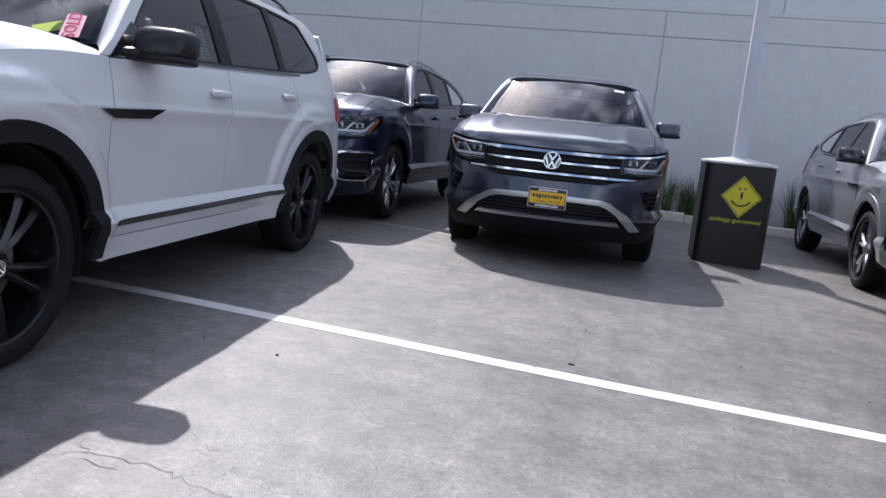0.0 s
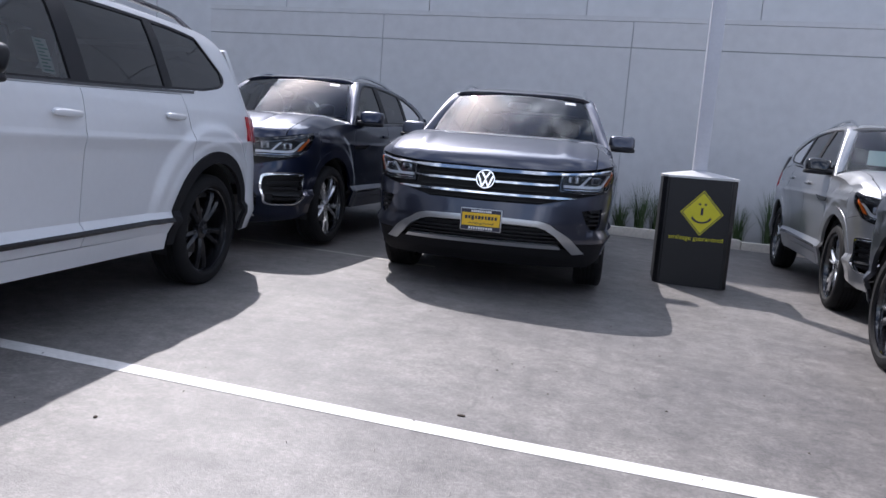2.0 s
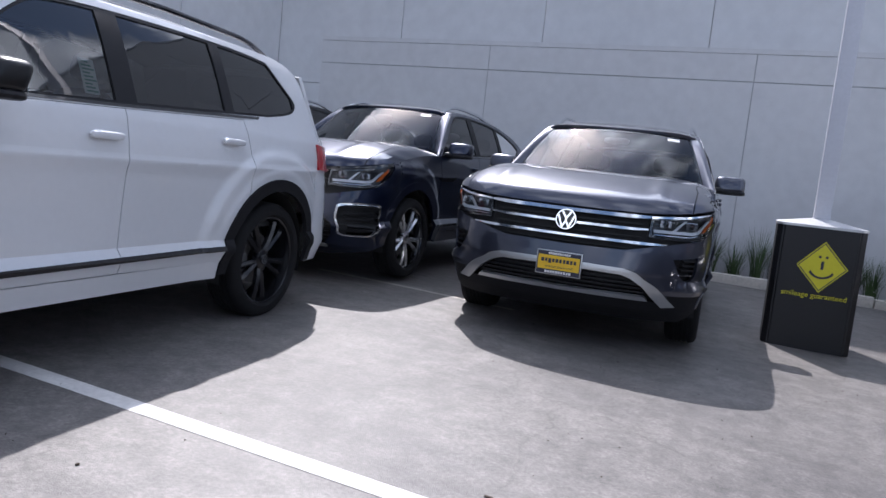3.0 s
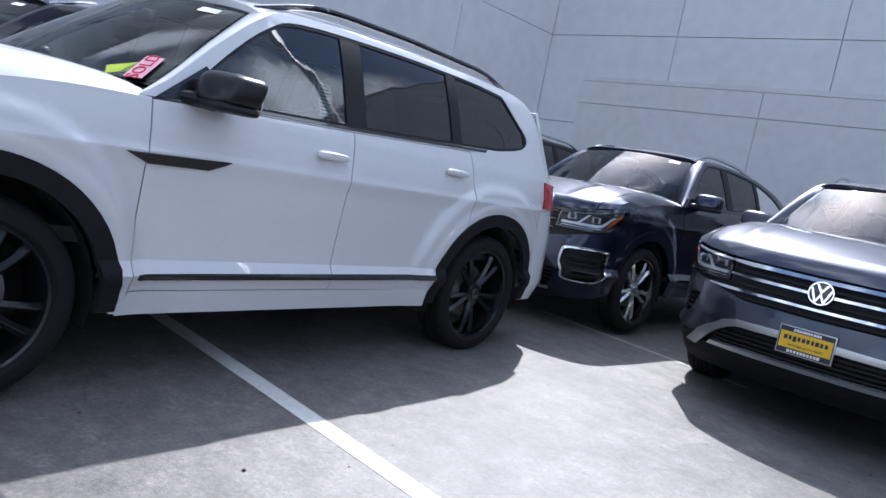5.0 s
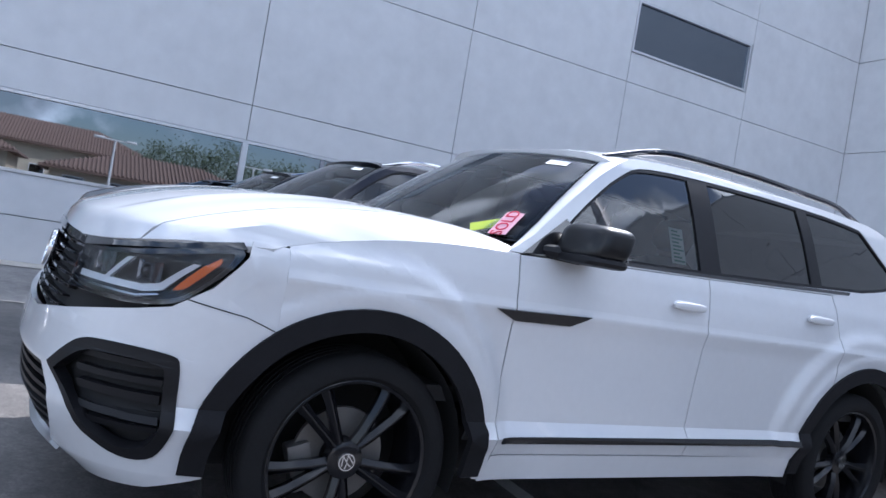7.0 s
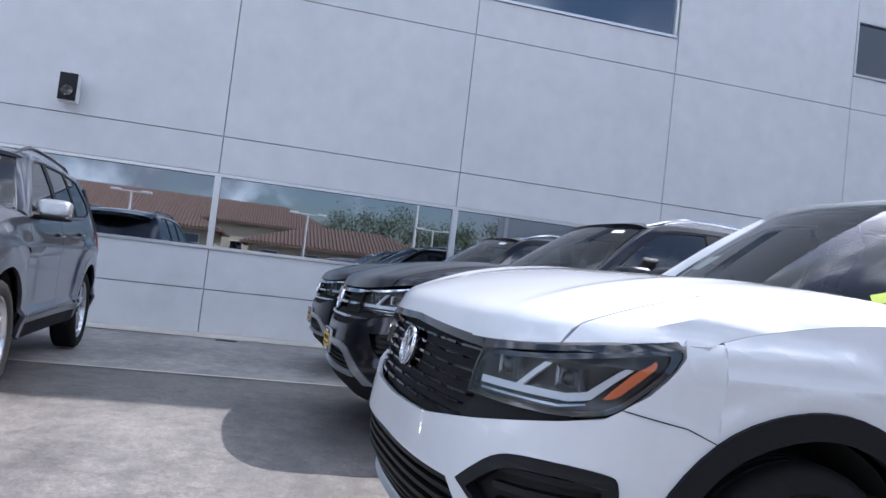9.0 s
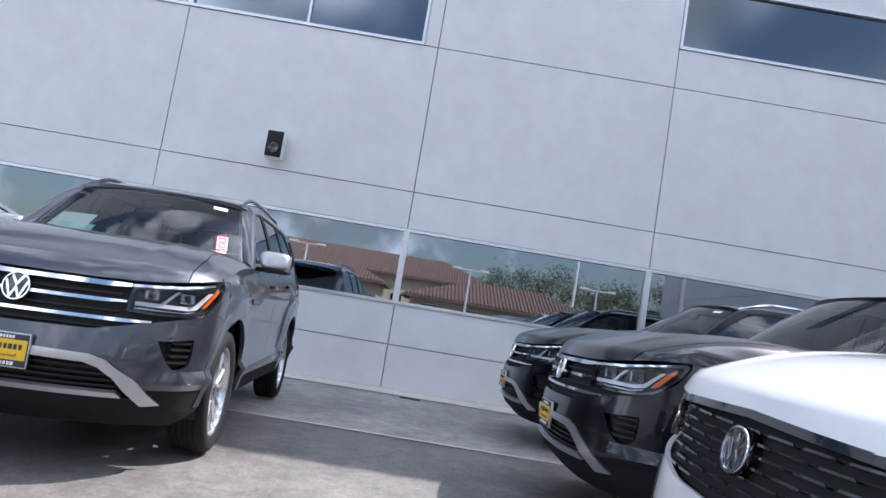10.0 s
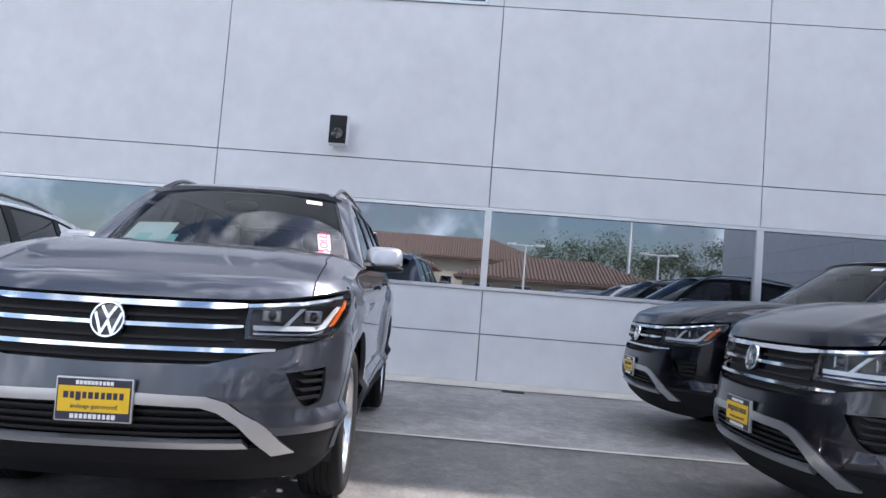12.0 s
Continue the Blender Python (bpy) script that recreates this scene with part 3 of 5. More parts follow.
def suv(label, paint, trim, kind, wheel, at, heading, tilt=0.0, scale=(1, 1, 1), plate=True, sold="", mirror=None, rails=None, papers=(), group=""):
    """trim: 'bars' (three bright grille bars, silver bumper hoop) or 'sport' (black grille, large corner intakes)."""
    root = new("sport_utility_vehicle")
    tagged(root, label, "car", group)
    A = lambda name, bm, m, parent=root, lab="", **k: part(name, bm, m, parent, lab, **k)
    mirror = mirror or paint
    # front end
    A("front_inner_panel", patch_bm(both([(0, 0.22), (1.14, 0.30), (1.14, 0.9), (1.10, 1.04), (0, 1.03)]), front_map, 0.01, 0.1, lift=-0.075), M_dark)
    LQ = lambda q: 0.56 + (q - 0.56) * 0.93 if abs(q) > 0.56 else q
    top = [(0.555, 0.985), (0.575, 0.838), (0.85, 0.832), (LQ(1.05), 0.862), (LQ(1.17), 0.935), (LQ(1.262), 1.045), (LQ(1.262), 1.095), (FL + 0.005, hood_edge(XE) - 0.006), (FL + 0.005, 0.815), (FL - 0.07, 0.68), (FL - 0.13, 0.5), (FL - 0.15, 0.335)]
    if trim == "bars":
        bump = both([(0, 0.738), (0.42, 0.745), (0.62, 0.79), (0.84, 0.835)] + top[3:11] + [(FL - 0.13, 0.456), (0.735, 0.456), (0.55, 0.590), (0.46, 0.618), (0, 0.625)])
        hole = curve_pts([(0.76, 0.715, 1), (0.98, 0.735, 1), (0.985, 0.60), (0.90, 0.565), (0.82, 0.625)], 4)
        A("front_bumper", patch_bm(bump, front_map, 0.02, 0.07, holes=(hole, flip(hole))), paint)
        A("lower_cladding", patch_bm(both([(0, 0.24), (0.95, 0.25), (FL - 0.15, 0.33), (FL - 0.133, 0.451), (0.73, 0.451), (0.77, 0.40), (0.62, 0.405), (0, 0.405)]), front_map, 0.02, 0.08, lift=-0.004), M_clad, root, "black textured lower cladding")
        hoop = both([(0, 0.628), (0.44, 0.618), (0.53, 0.595), (0.845, 0.380), (0.735, 0.372), (0.49, 0.556), (0.42, 0.576), (0, 0.584)])
        A("bumper_hoop", patch_bm(hoop, front_map, 0.04, 0.07, lift=0.012), M_silver, root, "satin silver bumper hoop")
        A("lower_lip", patch_bm(both([(0, 0.436), (0.60, 0.436), (0.63, 0.41), (0, 0.41)]), front_map, 0.03, 0.08, lift=0.010), M_silver, root, "satin silver lower lip")
        A("lower_grille", patch_bm(both([(0, 0.575), (0.46, 0.565), (0.66, 0.42), (0, 0.42)]), front_map, 0.01, 0.1, lift=-0.05), M_black)
        for z in (0.455, 0.485, 0.515, 0.545):
            A("grille_slat", patch_bm(both([(0, z), (0.60 - (z - 0.44) * 0.9, z), (0.60 - (z - 0.44) * 0.9, z + 0.012), (0, z + 0.012)]), front_map, 0.03, 0.12, lift=-0.015), M_black)
        for s in (1, -1):
            A("corner_intake", patch_bm([(s * a, b) for a, b in hole], front_map, 0.01, 0.1, lift=-0.05), M_dark)
            for z in (0.60, 0.635, 0.67, 0.705):
                A("intake_slat", patch_bm([(s * 0.86, z), (s * 0.975, z), (s * 0.975, z + 0.014), (s * 0.83, z + 0.014)][::s], front_map, 0.03, 0.12, lift=-0.006), M_black)
    else:
        bump = both([(0, 0.728), (0.35, 0.738), (0.62, 0.782), (0.90, 0.836)] + top[3:] + [(1.0, 0.285), (0.6, 0.245), (0, 0.24)])
        fog = curve_pts([(0.62, 0.605, 1), (0.73, 0.70), (0.84, 0.725), (1.04, 0.72), (1.09, 0.68), (1.10, 0.50), (1.05, 0.40), (0.94, 0.385), (0.82, 0.44), (0.70, 0.55)], 4)
        if wheel == "machined":
            fog = curve_pts([(0.70, 0.70), (0.88, 0.715), (1.06, 0.71), (1.09, 0.66), (1.085, 0.50), (1.02, 0.43), (0.86, 0.42), (0.72, 0.43), (0.68, 0.50), (0.67, 0.65)], 4)
        mid = both([(0, 0.60), (0.57, 0.592), (0.63, 0.52), (0.64, 0.42), (0.58, 0.335), (0, 0.32)])
        A("front_bumper", patch_bm(bump, front_map, 0.02, 0.07, holes=(fog, flip(fog), mid)), paint)
        A("centre_intake", patch_bm(mid, front_map, 0.01, 0.1, lift=-0.05), M_black)
        for z in (0.365, 0.40, 0.435, 0.47, 0.505, 0.54, 0.57):
            w = float(np.interp(z, [0.36, 0.42, 0.52, 0.58], [0.66, 0.72, 0.64, 0.58]))
            A("grille_slat", patch_bm(both([(0, z), (w, z), (w, z + 0.014), (0, z + 0.014)]), front_map, 0.03, 0.12, lift=-0.012), M_black)
        A("chin_lip", patch_bm(both([(0, 0.322), (0.60, 0.337), (0.61, 0.315), (0, 0.300)]), front_map, 0.02, 0.08, lift=0.012), M_silver, root, "satin silver chin lip")
        kq, kz = (0.91, 0.89) if wheel == "machined" else (0.82, 0.80)
        inner = [((a - 0.88) * kq + 0.88, (b - 0.56) * kz + 0.557) for a, b in fog]
        for s in (1, -1):
            A("corner_intake", patch_bm([(s * a, b) for a, b in fog], front_map, 0.01, 0.1, lift=-0.055), M_dark)
            ring = patch_bm([(s * a, b) for a, b in fog], front_map, 0.04, 0.1, holes=([(s * a, b) for a, b in inner],), lift=0.006)
            A("intake_surround", ring, M_chrome if wheel == "machined" else M_black, root, "bright chrome intake surround" if wheel == "machined" else "gloss black intake surround")
            for z in (0.46, 0.51, 0.56, 0.61, 0.66):
                A("intake_slat", patch_bm([(s * (0.78 - (z - 0.5) * 0.3), z), (s * 1.05, z), (s * 1.05, z + 0.02), (s * (0.77 - (z - 0.5) * 0.3), z + 0.02)], front_map, 0.03, 0.12, lift=-0.02), M_black)
    # grille
    gr = both([(0, 0.725), (0.40, 0.735), (0.64, 0.785), (0.93, 0.838), (0.90, 0.86), (0.56, 0.86), (0.56, 0.99), (0.3, 1.008), (0, 1.012)])
    A("grille_mesh", patch_bm(gr, front_map, 0.01, 0.1, lift=-0.045), M_dark)
    if trim == "bars":
        for za, zb, q in ((0.967, 0.990, 0.556), (0.885, 0.901, 0.556), (0.792, 0.808, 0.70)):
            A("grille_bar", patch_bm(both([(0, za), (q * 0.8, za + 0.002), (q, za + 0.012), (q, zb + 0.006), (0, zb)]), front_map, 0.03, 0.08, lift=0.006), M_chrome, root, "chrome grille bar")
        for z in (0.757, 0.84, 0.928):
            A("grille_slat", patch_bm(both([(0, z), (0.52, z + 0.004), (0.52, z + 0.016), (0, z + 0.012)]), front_map, 0.02, 0.12, lift=-0.02), M_dark)
    else:
        for i, z in enumerate((0.765, 0.80, 0.835, 0.87, 0.905, 0.94, 0.975)):
            w = 0.54 if z > 0.8 else 0.50
            A("grille_slat", patch_bm(both([(0, z), (w, z + 0.003), (w, z + 0.009), (0, z + 0.006)]), front_map, 0.03, 0.1, lift=-0.022), M_black)
            for k in range(-3, 4):
                c = k * 0.16 + (0.08 if i % 2 else 0)
                if abs(c) > 0.49:
                    continue
                A("grille_blade", patch_bm([(c - 0.062, z - 0.001), (c + 0.062, z - 0.001), (c + 0.055, z + 0.007), (c - 0.055, z + 0.007)], front_map, 0.025, 0.12, lift=-0.017), M_gloss)
        A("grille_frame", patch_bm(both([(0, 1.03), (0.57, 1.012), (0.97, 1.058), (1.18, 1.085), (1.20, 1.066), (0.97, 1.036), (0.57, 0.985), (0, 1.005)]), front_map, 0.02, 0.08, lift=0.003), M_gloss, root, "gloss black upper grille frame")
    if trim == "bars":
        for s in (1, -1):
            A("lamp_brow", patch_bm([(s * q, z) for q, z in ((0.56, 0.980), (0.80, 0.998), (1.06, 1.038), (1.06, 1.048), (0.80, 1.012), (0.56, 0.994))], front_map, 0.02, 0.06, lift=0.006), M_chrome, root, "chrome lamp brow")
    c = Vector(front_map(0, 0.905))
    em = Matrix.Translation(c + Vector((-0.004 if trim == 'sport' else 0.008, 0, 0))) @ Matrix.Rotation(radians(-10), 4, 'Y') @ Matrix(((0, 0, 1, 0), (1, 0, 0, 0), (0, 1, 0, 0), (0, 0, 0, 1)))
    A("emblem_disc", lathe(bmesh.new(), [(0.0, 0.004), (0.066, 0.0), (0.066, -0.06)], 32, em), M_gloss)
    bm = lathe(bmesh.new(), [(0.064, 0.0), (0.066, 0.012), (0.073, 0.012), (0.077, 0.0), (0.075, -0.008), (0.064, -0.008), (0.064, 0.0)], 32, em)
    eb = A("emblem", bm, M_chrome, root, "round chrome emblem")
    for st in STROKES:
        A("emblem_stroke", zig(bmesh.new(), st, 0.066, 0.013, em @ Matrix.Translation((0, 0, 0.003))), M_chrome, eb)
    # headlamps
    lampo = [(0.562, 0.852, 1), (0.565, 0.985, 1), (0.80, 1.005), (1.02, 1.038), (1.20, 1.066), (1.240, 1.058), (1.235, 1.030), (1.15, 0.938), (1.05, 0.872), (0.86, 0.848)]
    lampi = [(0.580, 0.864, 1), (0.583, 0.972, 1), (0.80, 0.990), (1.02, 1.022), (1.18, 1.046), (1.208, 1.040), (1.195, 1.012), (1.12, 0.928), (1.03, 0.882), (0.86, 0.862)]
    for s in (1, -1):
        S = lambda pts: [(s * LQ(a), b) for a, b in pts]
        A("panel_gap", patch_bm(S([(1.09, 0.893), (FL - 0.05, 0.8625), (FL + 0.07, 0.822), (FL + 0.07, 0.8185), (FL - 0.05, 0.859), (1.09, 0.8895)][::-1]), front_map, 0.0, 0.05, lift=0.0012), M_dark)
        hl = A("headlamp", patch_bm(S(curve_pts(lampo, 4)), front_map, 0.01, 0.08, lift=-0.045), M_lampdark, root, "clear headlamp with amber corner")
        A("lamp_border", patch_bm(S(curve_pts(lampo, 4)), front_map, 0.02, 0.06, holes=(S(curve_pts(lampi, 4)),), lift=-0.001), M_gloss, hl, "gloss black lamp border")
        A("lamp_strip", patch_bm(S([(0.600, 0.890), (0.93, 0.892), (1.00, 0.905), (1.10, 0.995), (1.075, 1.000), (0.985, 0.923), (0.92, 0.911), (0.600, 0.910)]), front_map, 0.012, 0.06, lift=-0.012), M_guide, hl, "bright running light strip")
        A("lamp_strip", patch_bm(S([(0.74, 0.905), (0.765, 0.905), (0.845, 0.985), (0.82, 0.985)]), front_map, 0.012, 0.08, lift=-0.014), M_guide, hl)
        A("lamp_shelf", patch_bm(S([(0.600, 0.872), (0.90, 0.872), (0.985, 0.890), (0.985, 0.895), (0.90, 0.880), (0.600, 0.880)]), front_map, 0.02, 0.08, lift=-0.018), M_reflector, hl)
        A("turn_signal", patch_bm(S(curve_pts([(1.035, 0.910, 1), (1.085, 0.925), (1.165, 1.010), (1.165, 1.030, 1), (1.115, 1.000, 1)], 4)), front_map, 0.01, 0.06, lift=-0.010), M_amber, hl, "amber turn signal")
        for q in (0.675, 0.90):
            p = Vector(front_map(s * LQ(q), 0.950))
            n = Vector((1, s * 0.35 if q > 0.8 else s * 0.1, 0)).normalized()
            m = Matrix.Translation(p - n * 0.05) @ n.to_track_quat('Z', 'Y').to_matrix().to_4x4()
            pj = A("projector", add_box(bmesh.new(), -0.042, 0.042, -0.026, 0.026, 0.0, 0.024, 0.006, m), M_reflector, hl, "square projector housing")
            A("projector_lens", lathe(bmesh.new(), [(0.0, 0.040), (0.010, 0.038), (0.020, 0.030), (0.022, 0.020)], 16, m), M_gloss, hl, "round projector lens")
        ln = A("lens", patch_bm(S(curve_pts(lampo, 4)), front_map, 0.0, 0.06, lift=0.002), M_lens, hl, "clear lens")
        ln.visible_shadow = False
    # bonnet and wing tops
    A("bonnet", patch_bm([(0.0, -0.85), (1.2, -0.85), (1.2, 0.85), (0.0, 0.85)], hood_map, 0.02, 0.03), paint)
    for s in (1, -1):
        A("wing_top", patch_bm([(0.0, s * 0.856), (1.2, s * 0.856), (1.2, s * 1.0), (0.0, s * 1.0)], hood_map, 0.02, 0.05), paint)
    A("bonnet_inner_panel", patch_bm([(0.02, -0.97), (1.15, -0.97), (1.15, 0.97), (0.02, 0.97)], hood_map, 0.01, 0.12, lift=-0.03), M_dark)
    # glass house
    ws = A("windscreen", patch_bm([(0.0, -0.99), (0.935, -0.99), (0.935, 0.99), (0.0, 0.99)], screen_map, 0.0, 0.07), M_screen, root, "laminated windscreen reflecting the sky")
    A("windscreen_border", patch_bm([(0.0, -1.0), (0.95, -1.0), (0.95, 1.0), (0.0, 1.0)], screen_map, 0.012, 0.09, holes=([(0.012, -0.972), (0.012, 0.972), (0.91, 0.968), (0.91, -0.968)],), lift=-0.004), M_gloss)
    A("scuttle", patch_bm([(-0.10, -0.93), (0.02, -0.93), (0.02, 0.93), (-0.10, 0.93)], hood_map, 0.02, 0.09, lift=-0.025), M_black)
    A("roof", patch_bm([(0.0, -1.0), (2.5, -1.0), (2.5, 1.0), (0.0, 1.0)], make_roof_map(kind), 0.03, 0.07), paint)
    if kind == "long":
        A("rear_spoiler", patch_bm([(0, -1), (1, -1), (1, 1), (0, 1)], lambda u, v: (-3.76 + 0.28 * u + 0.14 * v * v * (1 - u), 0.54 * v, 1.660 + 0.035 * u - 0.03 * v * v), 0.03, 0.25), paint)
    A("rear_bumper", patch_bm([(-RL, 0.34), (RL, 0.34), (RL, 1.22), (-RL, 1.22)], rear_map, 0.02, 0.12), paint)
    zr = 1.60 if kind == "long" else 1.36
    sup = lambda v: max(0.0, 1 - abs(v) ** 2.7) ** (1 / 2.7)
    tg = lambda u, v: (-3.56 + 0.10 * u - (0.27 * (1 - u) + 0.03) * sup(v), -v * (half_width(-3.45, zr + 0.02) * u + half_width(-3.5, 1.20) * (1 - u) * 0.985), 1.19 + (zr + 0.05 - 1.19) * u)
    A("tailgate", patch_bm([(0, -1), (1, -1), (1, 1), (0, 1)], tg, 0.02, 0.1), paint)
    A("tailgate_window", patch_bm([(0.1, -0.88), (0.95, -0.88), (0.95, 0.88), (0.1, 0.88)], tg, 0.004, 0.1, lift=0.006), M_tint)
    for s in (1, -1):
        SO = (lambda pts: [(-p[0], p[1]) for p in pts]) if s > 0 else (lambda pts: [(p[0], p[1]) for p in pts])
        sm = (lambda u, z: (-u, half_width(-u, z), z)) if s > 0 else (lambda u, z: (u, -half_width(u, z), z))
        trim_map = (lambda u, z: (-u, side_y(-u, z), z)) if s > 0 else (lambda u, z: (u, -side_y(u, z), z))
        belt = lambda x: float(np.interp(x, [-3.6, -2.9, -1.65, -0.5], [1.195, 1.292, 1.242, 1.203]))
        # side panels
        pts = [(XE - 0.004, 0.82)] + [(x, hood_edge(x) - 0.0005) for x in np.linspace(XE - 0.004, -0.555, 9)] + [(-0.555, 0.335)] + arch(0, 0.53, 186, 54, 16)
        fine = 0.017 if wheel == "black" else 0.026
        A("front_wing", patch_bm(SO(pts), sm, 0.015, fine, cuts=CREASE), paint)
        door_step = 0.024 if wheel == "black" else 0.036
        door = A("front_door", patch_bm(SO([(-0.561, 0.435), (-0.561, 1.20), (-1.1, belt(-1.1)), (-1.640, belt(-1.64)), (-1.632, 0.95), (-1.622, 0.435)]), sm, 0.015, door_step, cuts=CREASE), paint)
        rdoor = A("rear_door", patch_bm(SO([(-1.646, belt(-1.646)), (-2.1, belt(-2.1)), (-2.62, belt(-2.62)), (-2.66, 1.05), (-2.63, 0.84)] + arch(-2.98, 0.53, 50, 4, 8) + [(-1.628, 0.435), (-1.638, 0.95)]), sm, 0.015, door_step, cuts=CREASE), paint)
        A("rear_quarter", patch_bm(SO([(-2.626, belt(-2.626) + 0.004), (-2.9, 1.2985), (-3.0, 1.287), (RXE - 0.004, 1.2165), (RXE - 0.004, 0.335)] + arch(-2.98, 0.53, 186, 53, 16) + [(-2.635, 0.84), (-2.666, 1.05)]), sm, 0.015, fine, cuts=CREASE), paint)
        sill_m = paint if trim == "sport" else M_clad
        A("sill", patch_bm(SO([(-0.535, 0.325), (-0.562, 0.429), (-2.41, 0.429), (-2.42, 0.325)]), sm, 0.03, 0.1), sill_m)
        A("side_moulding", patch_bm(SO([(-0.585, 0.487), (-0.590, 0.507), (-2.425, 0.522), (-2.430, 0.502)]), sm, 0.016, 0.024, lift=0.010), M_wheelblack, root, "thin black side moulding")
        fr = A("window_surround", patch_bm(SO(curve_pts(FRAME[kind], 4)), sm, 0.02, 0.07, holes=(SO(curve_pts(DLO[kind], 4)),)), paint)
        A("belt_strip", patch_bm(SO([(-0.62, 1.217), (-1.65, 1.250), (-2.78, 1.298), (-2.80, 1.3155), (-1.65, 1.264), (-0.66, 1.232)]), sm, 0.008, 0.12, lift=0.004), M_gloss, root, "black belt line strip")
        fe = curve_pts(FRAME[kind], 4)[:17]
        ft = np.linspace(0, 1, len(fe))
        fx, fzz = [p[0] for p in fe], [p[1] for p in fe]

        def pillar(u, v):
            """u: across from the glass edge to the side; v: up the pillar."""
            v = min(max(v, 0.0), 1.0)
            p = Vector(screen_map(0.95 * (1 - v), 1.0))
            x, z = float(np.interp(v, ft, fx)), float(np.interp(v, ft, fzz))
            q = Vector((x, half_width(x, z), z))
            r = p.lerp(q, u) + Vector((0.5, 0.45, 0.35)) * 0.020 * 4 * u * (1 - u)
            return (r.x, s * r.y, r.z)
        pm = pillar if s > 0 else (lambda u, v: pillar(1 - u, v))
        A("windscreen_pillar", patch_bm([(0, 0), (1, 0), (1, 1), (0, 1)], pm, 0.02, 0.125), paint)
        dl = curve_pts(DLO[kind], 4)

        def clip(x0, x1, zlo=0.016):
            a = sorted({x0, x1, *[p[0] for p in dl if x0 < p[0] < x1]})
            def lims(x):
                zs = []
                for p, q in zip(dl, dl[1:] + dl[:1]):
                    if (p[0] - x) * (q[0] - x) <= 0 and abs(p[0] - q[0]) > 1e-9:
                        zs.append(p[1] + (q[1] - p[1]) * (x - p[0]) / (q[0] - p[0]))
                return (min(zs), max(zs)) if zs else None
            lo, hi = [], []
            for x in a:
                l = lims(x)
                if l and l[1] - l[0] > 0.006 + zlo * 1.4:
                    lo.append((x, l[0] + zlo))
                    hi.append((x, l[1] - zlo))
            return lo + hi[::-1]
        panes = [clip(-1.60, -0.72), clip(-2.46, -1.74), clip(-3.26, -2.55)]
        A("window_trim", patch_bm(SO(dl), sm, 0.02, 0.09, holes=[SO(p) for p in panes], lift=-0.003), M_black, root, "black window trim")
        for i, p in enumerate(panes):
            pn = A("side_window", patch_bm(SO(p), sm, 0.0, 0.1, lift=-0.010), M_side if i == 0 else M_tint, root, "clear front side glass" if i == 0 else "dark privacy glass")
        A("wheel_arch_trim", patch_bm(SO(arch(0, 0.546, 184, -4, 30) + arch(0, 0.468, -5, 185, 30)), trim_map, 0.03, 0.04, lift=0.013 if wheel == "black" else 0.003), M_clad if wheel == "black" else paint, root, "black textured wheel arch trim" if wheel == "black" else "")
        A("wheel_arch_trim", patch_bm(SO(arch(-2.98, 0.546, 184, -4, 30) + arch(-2.98, 0.468, -5, 185, 30)), trim_map, 0.03, 0.04, lift=0.013 if wheel == "black" else 0.003), M_clad if wheel == "black" else paint, root, "black textured wheel arch trim" if wheel == "black" else "")
        for h in HUB:
            bm = bmesh.new()
            ra, rb = [], []
            for x, z in arch(h, 0.47, 195, -15, 22):
                ra.append(bm.verts.new((x, s * 0.93, z)))
                rb.append(bm.verts.new((x, s * 0.60, z)))
            for k in range(len(ra) - 1):
                bm.faces.new((ra[k], ra[k + 1], rb[k + 1], rb[k]))
            bm.faces.new(rb)
            A("wheel_well_liner", bm, M_dark)
        A("inner_door_panel", patch_bm(SO([(-0.45, 0.45), (-0.45, 1.19), (-3.4, 1.22), (-3.4, 0.9), (-2.4, 0.9), (-2.4, 0.45)]), sm, 0.01, 0.25, lift=-0.06), M_dash)
        # handles
        for x, z, d in ((-1.485, 1.108, door), (-2.465, 1.143, rdoor)):
            y = half_width(x, z)
            bm = bmesh.new()
            rounded(bm, x, s * (y + 0.022), z, 0.105, 0.016, 0.019, pw=0.6, n=8)
            A("door_handle", bm, paint, d)
            bm = bmesh.new()
            rounded(bm, x + 0.01, s * (y - 0.006), z - 0.006, 0.075, 0.010, 0.030, pw=0.7, n=8)
            A("handle_recess", bm, paint, d)
        A("wing_badge", patch_bm(SO([(-0.465, 0.992), (-0.93, 1.002), (-0.83, 0.958), (-0.56, 0.954)]), sm, 0.012, 0.1, lift=0.010), M_wheelblack, root, "black wing badge strip")
        # mirror
        bm = bmesh.new()
        rounded(bm, -0.815, s * 1.050, 1.296, 0.098, 0.125, 0.072, pw=0.50, n=14)
        for v in bm.verts:
            k = (v.co.z - 1.296) / 0.072
            v.co.x += -0.02 * k + 0.25 * (0.0 if abs(v.co.y) < 1.0 else -(abs(v.co.y) - 1.0) * 0.5)
        cap = A("mirror_cap", bm, mirror, root, "")
        bm = bmesh.new()
        rounded(bm, -0.81, s * 1.055, 1.226, 0.108, 0.128, 0.022, pw=0.5, n=8)
        tube(bm, [(-0.66, s * 0.90, 1.235), (-0.72, s * 0.96, 1.235), (-0.78, s * 1.03, 1.235)], [0.020, 0.030, 0.034], 8)
        A("mirror_base", bm, M_black, cap)
        bm = patch_bm([(-0.085, -0.052), (0.085, -0.052), (0.09, 0.052), (-0.085, 0.058)], lambda u, v: (-0.925 + 0.02 * u * s, s * 1.05 - u, 1.296 + v), 0.006, 0.2)
        A("mirror_glass", bm, M_chrome, cap, "mirror glass")
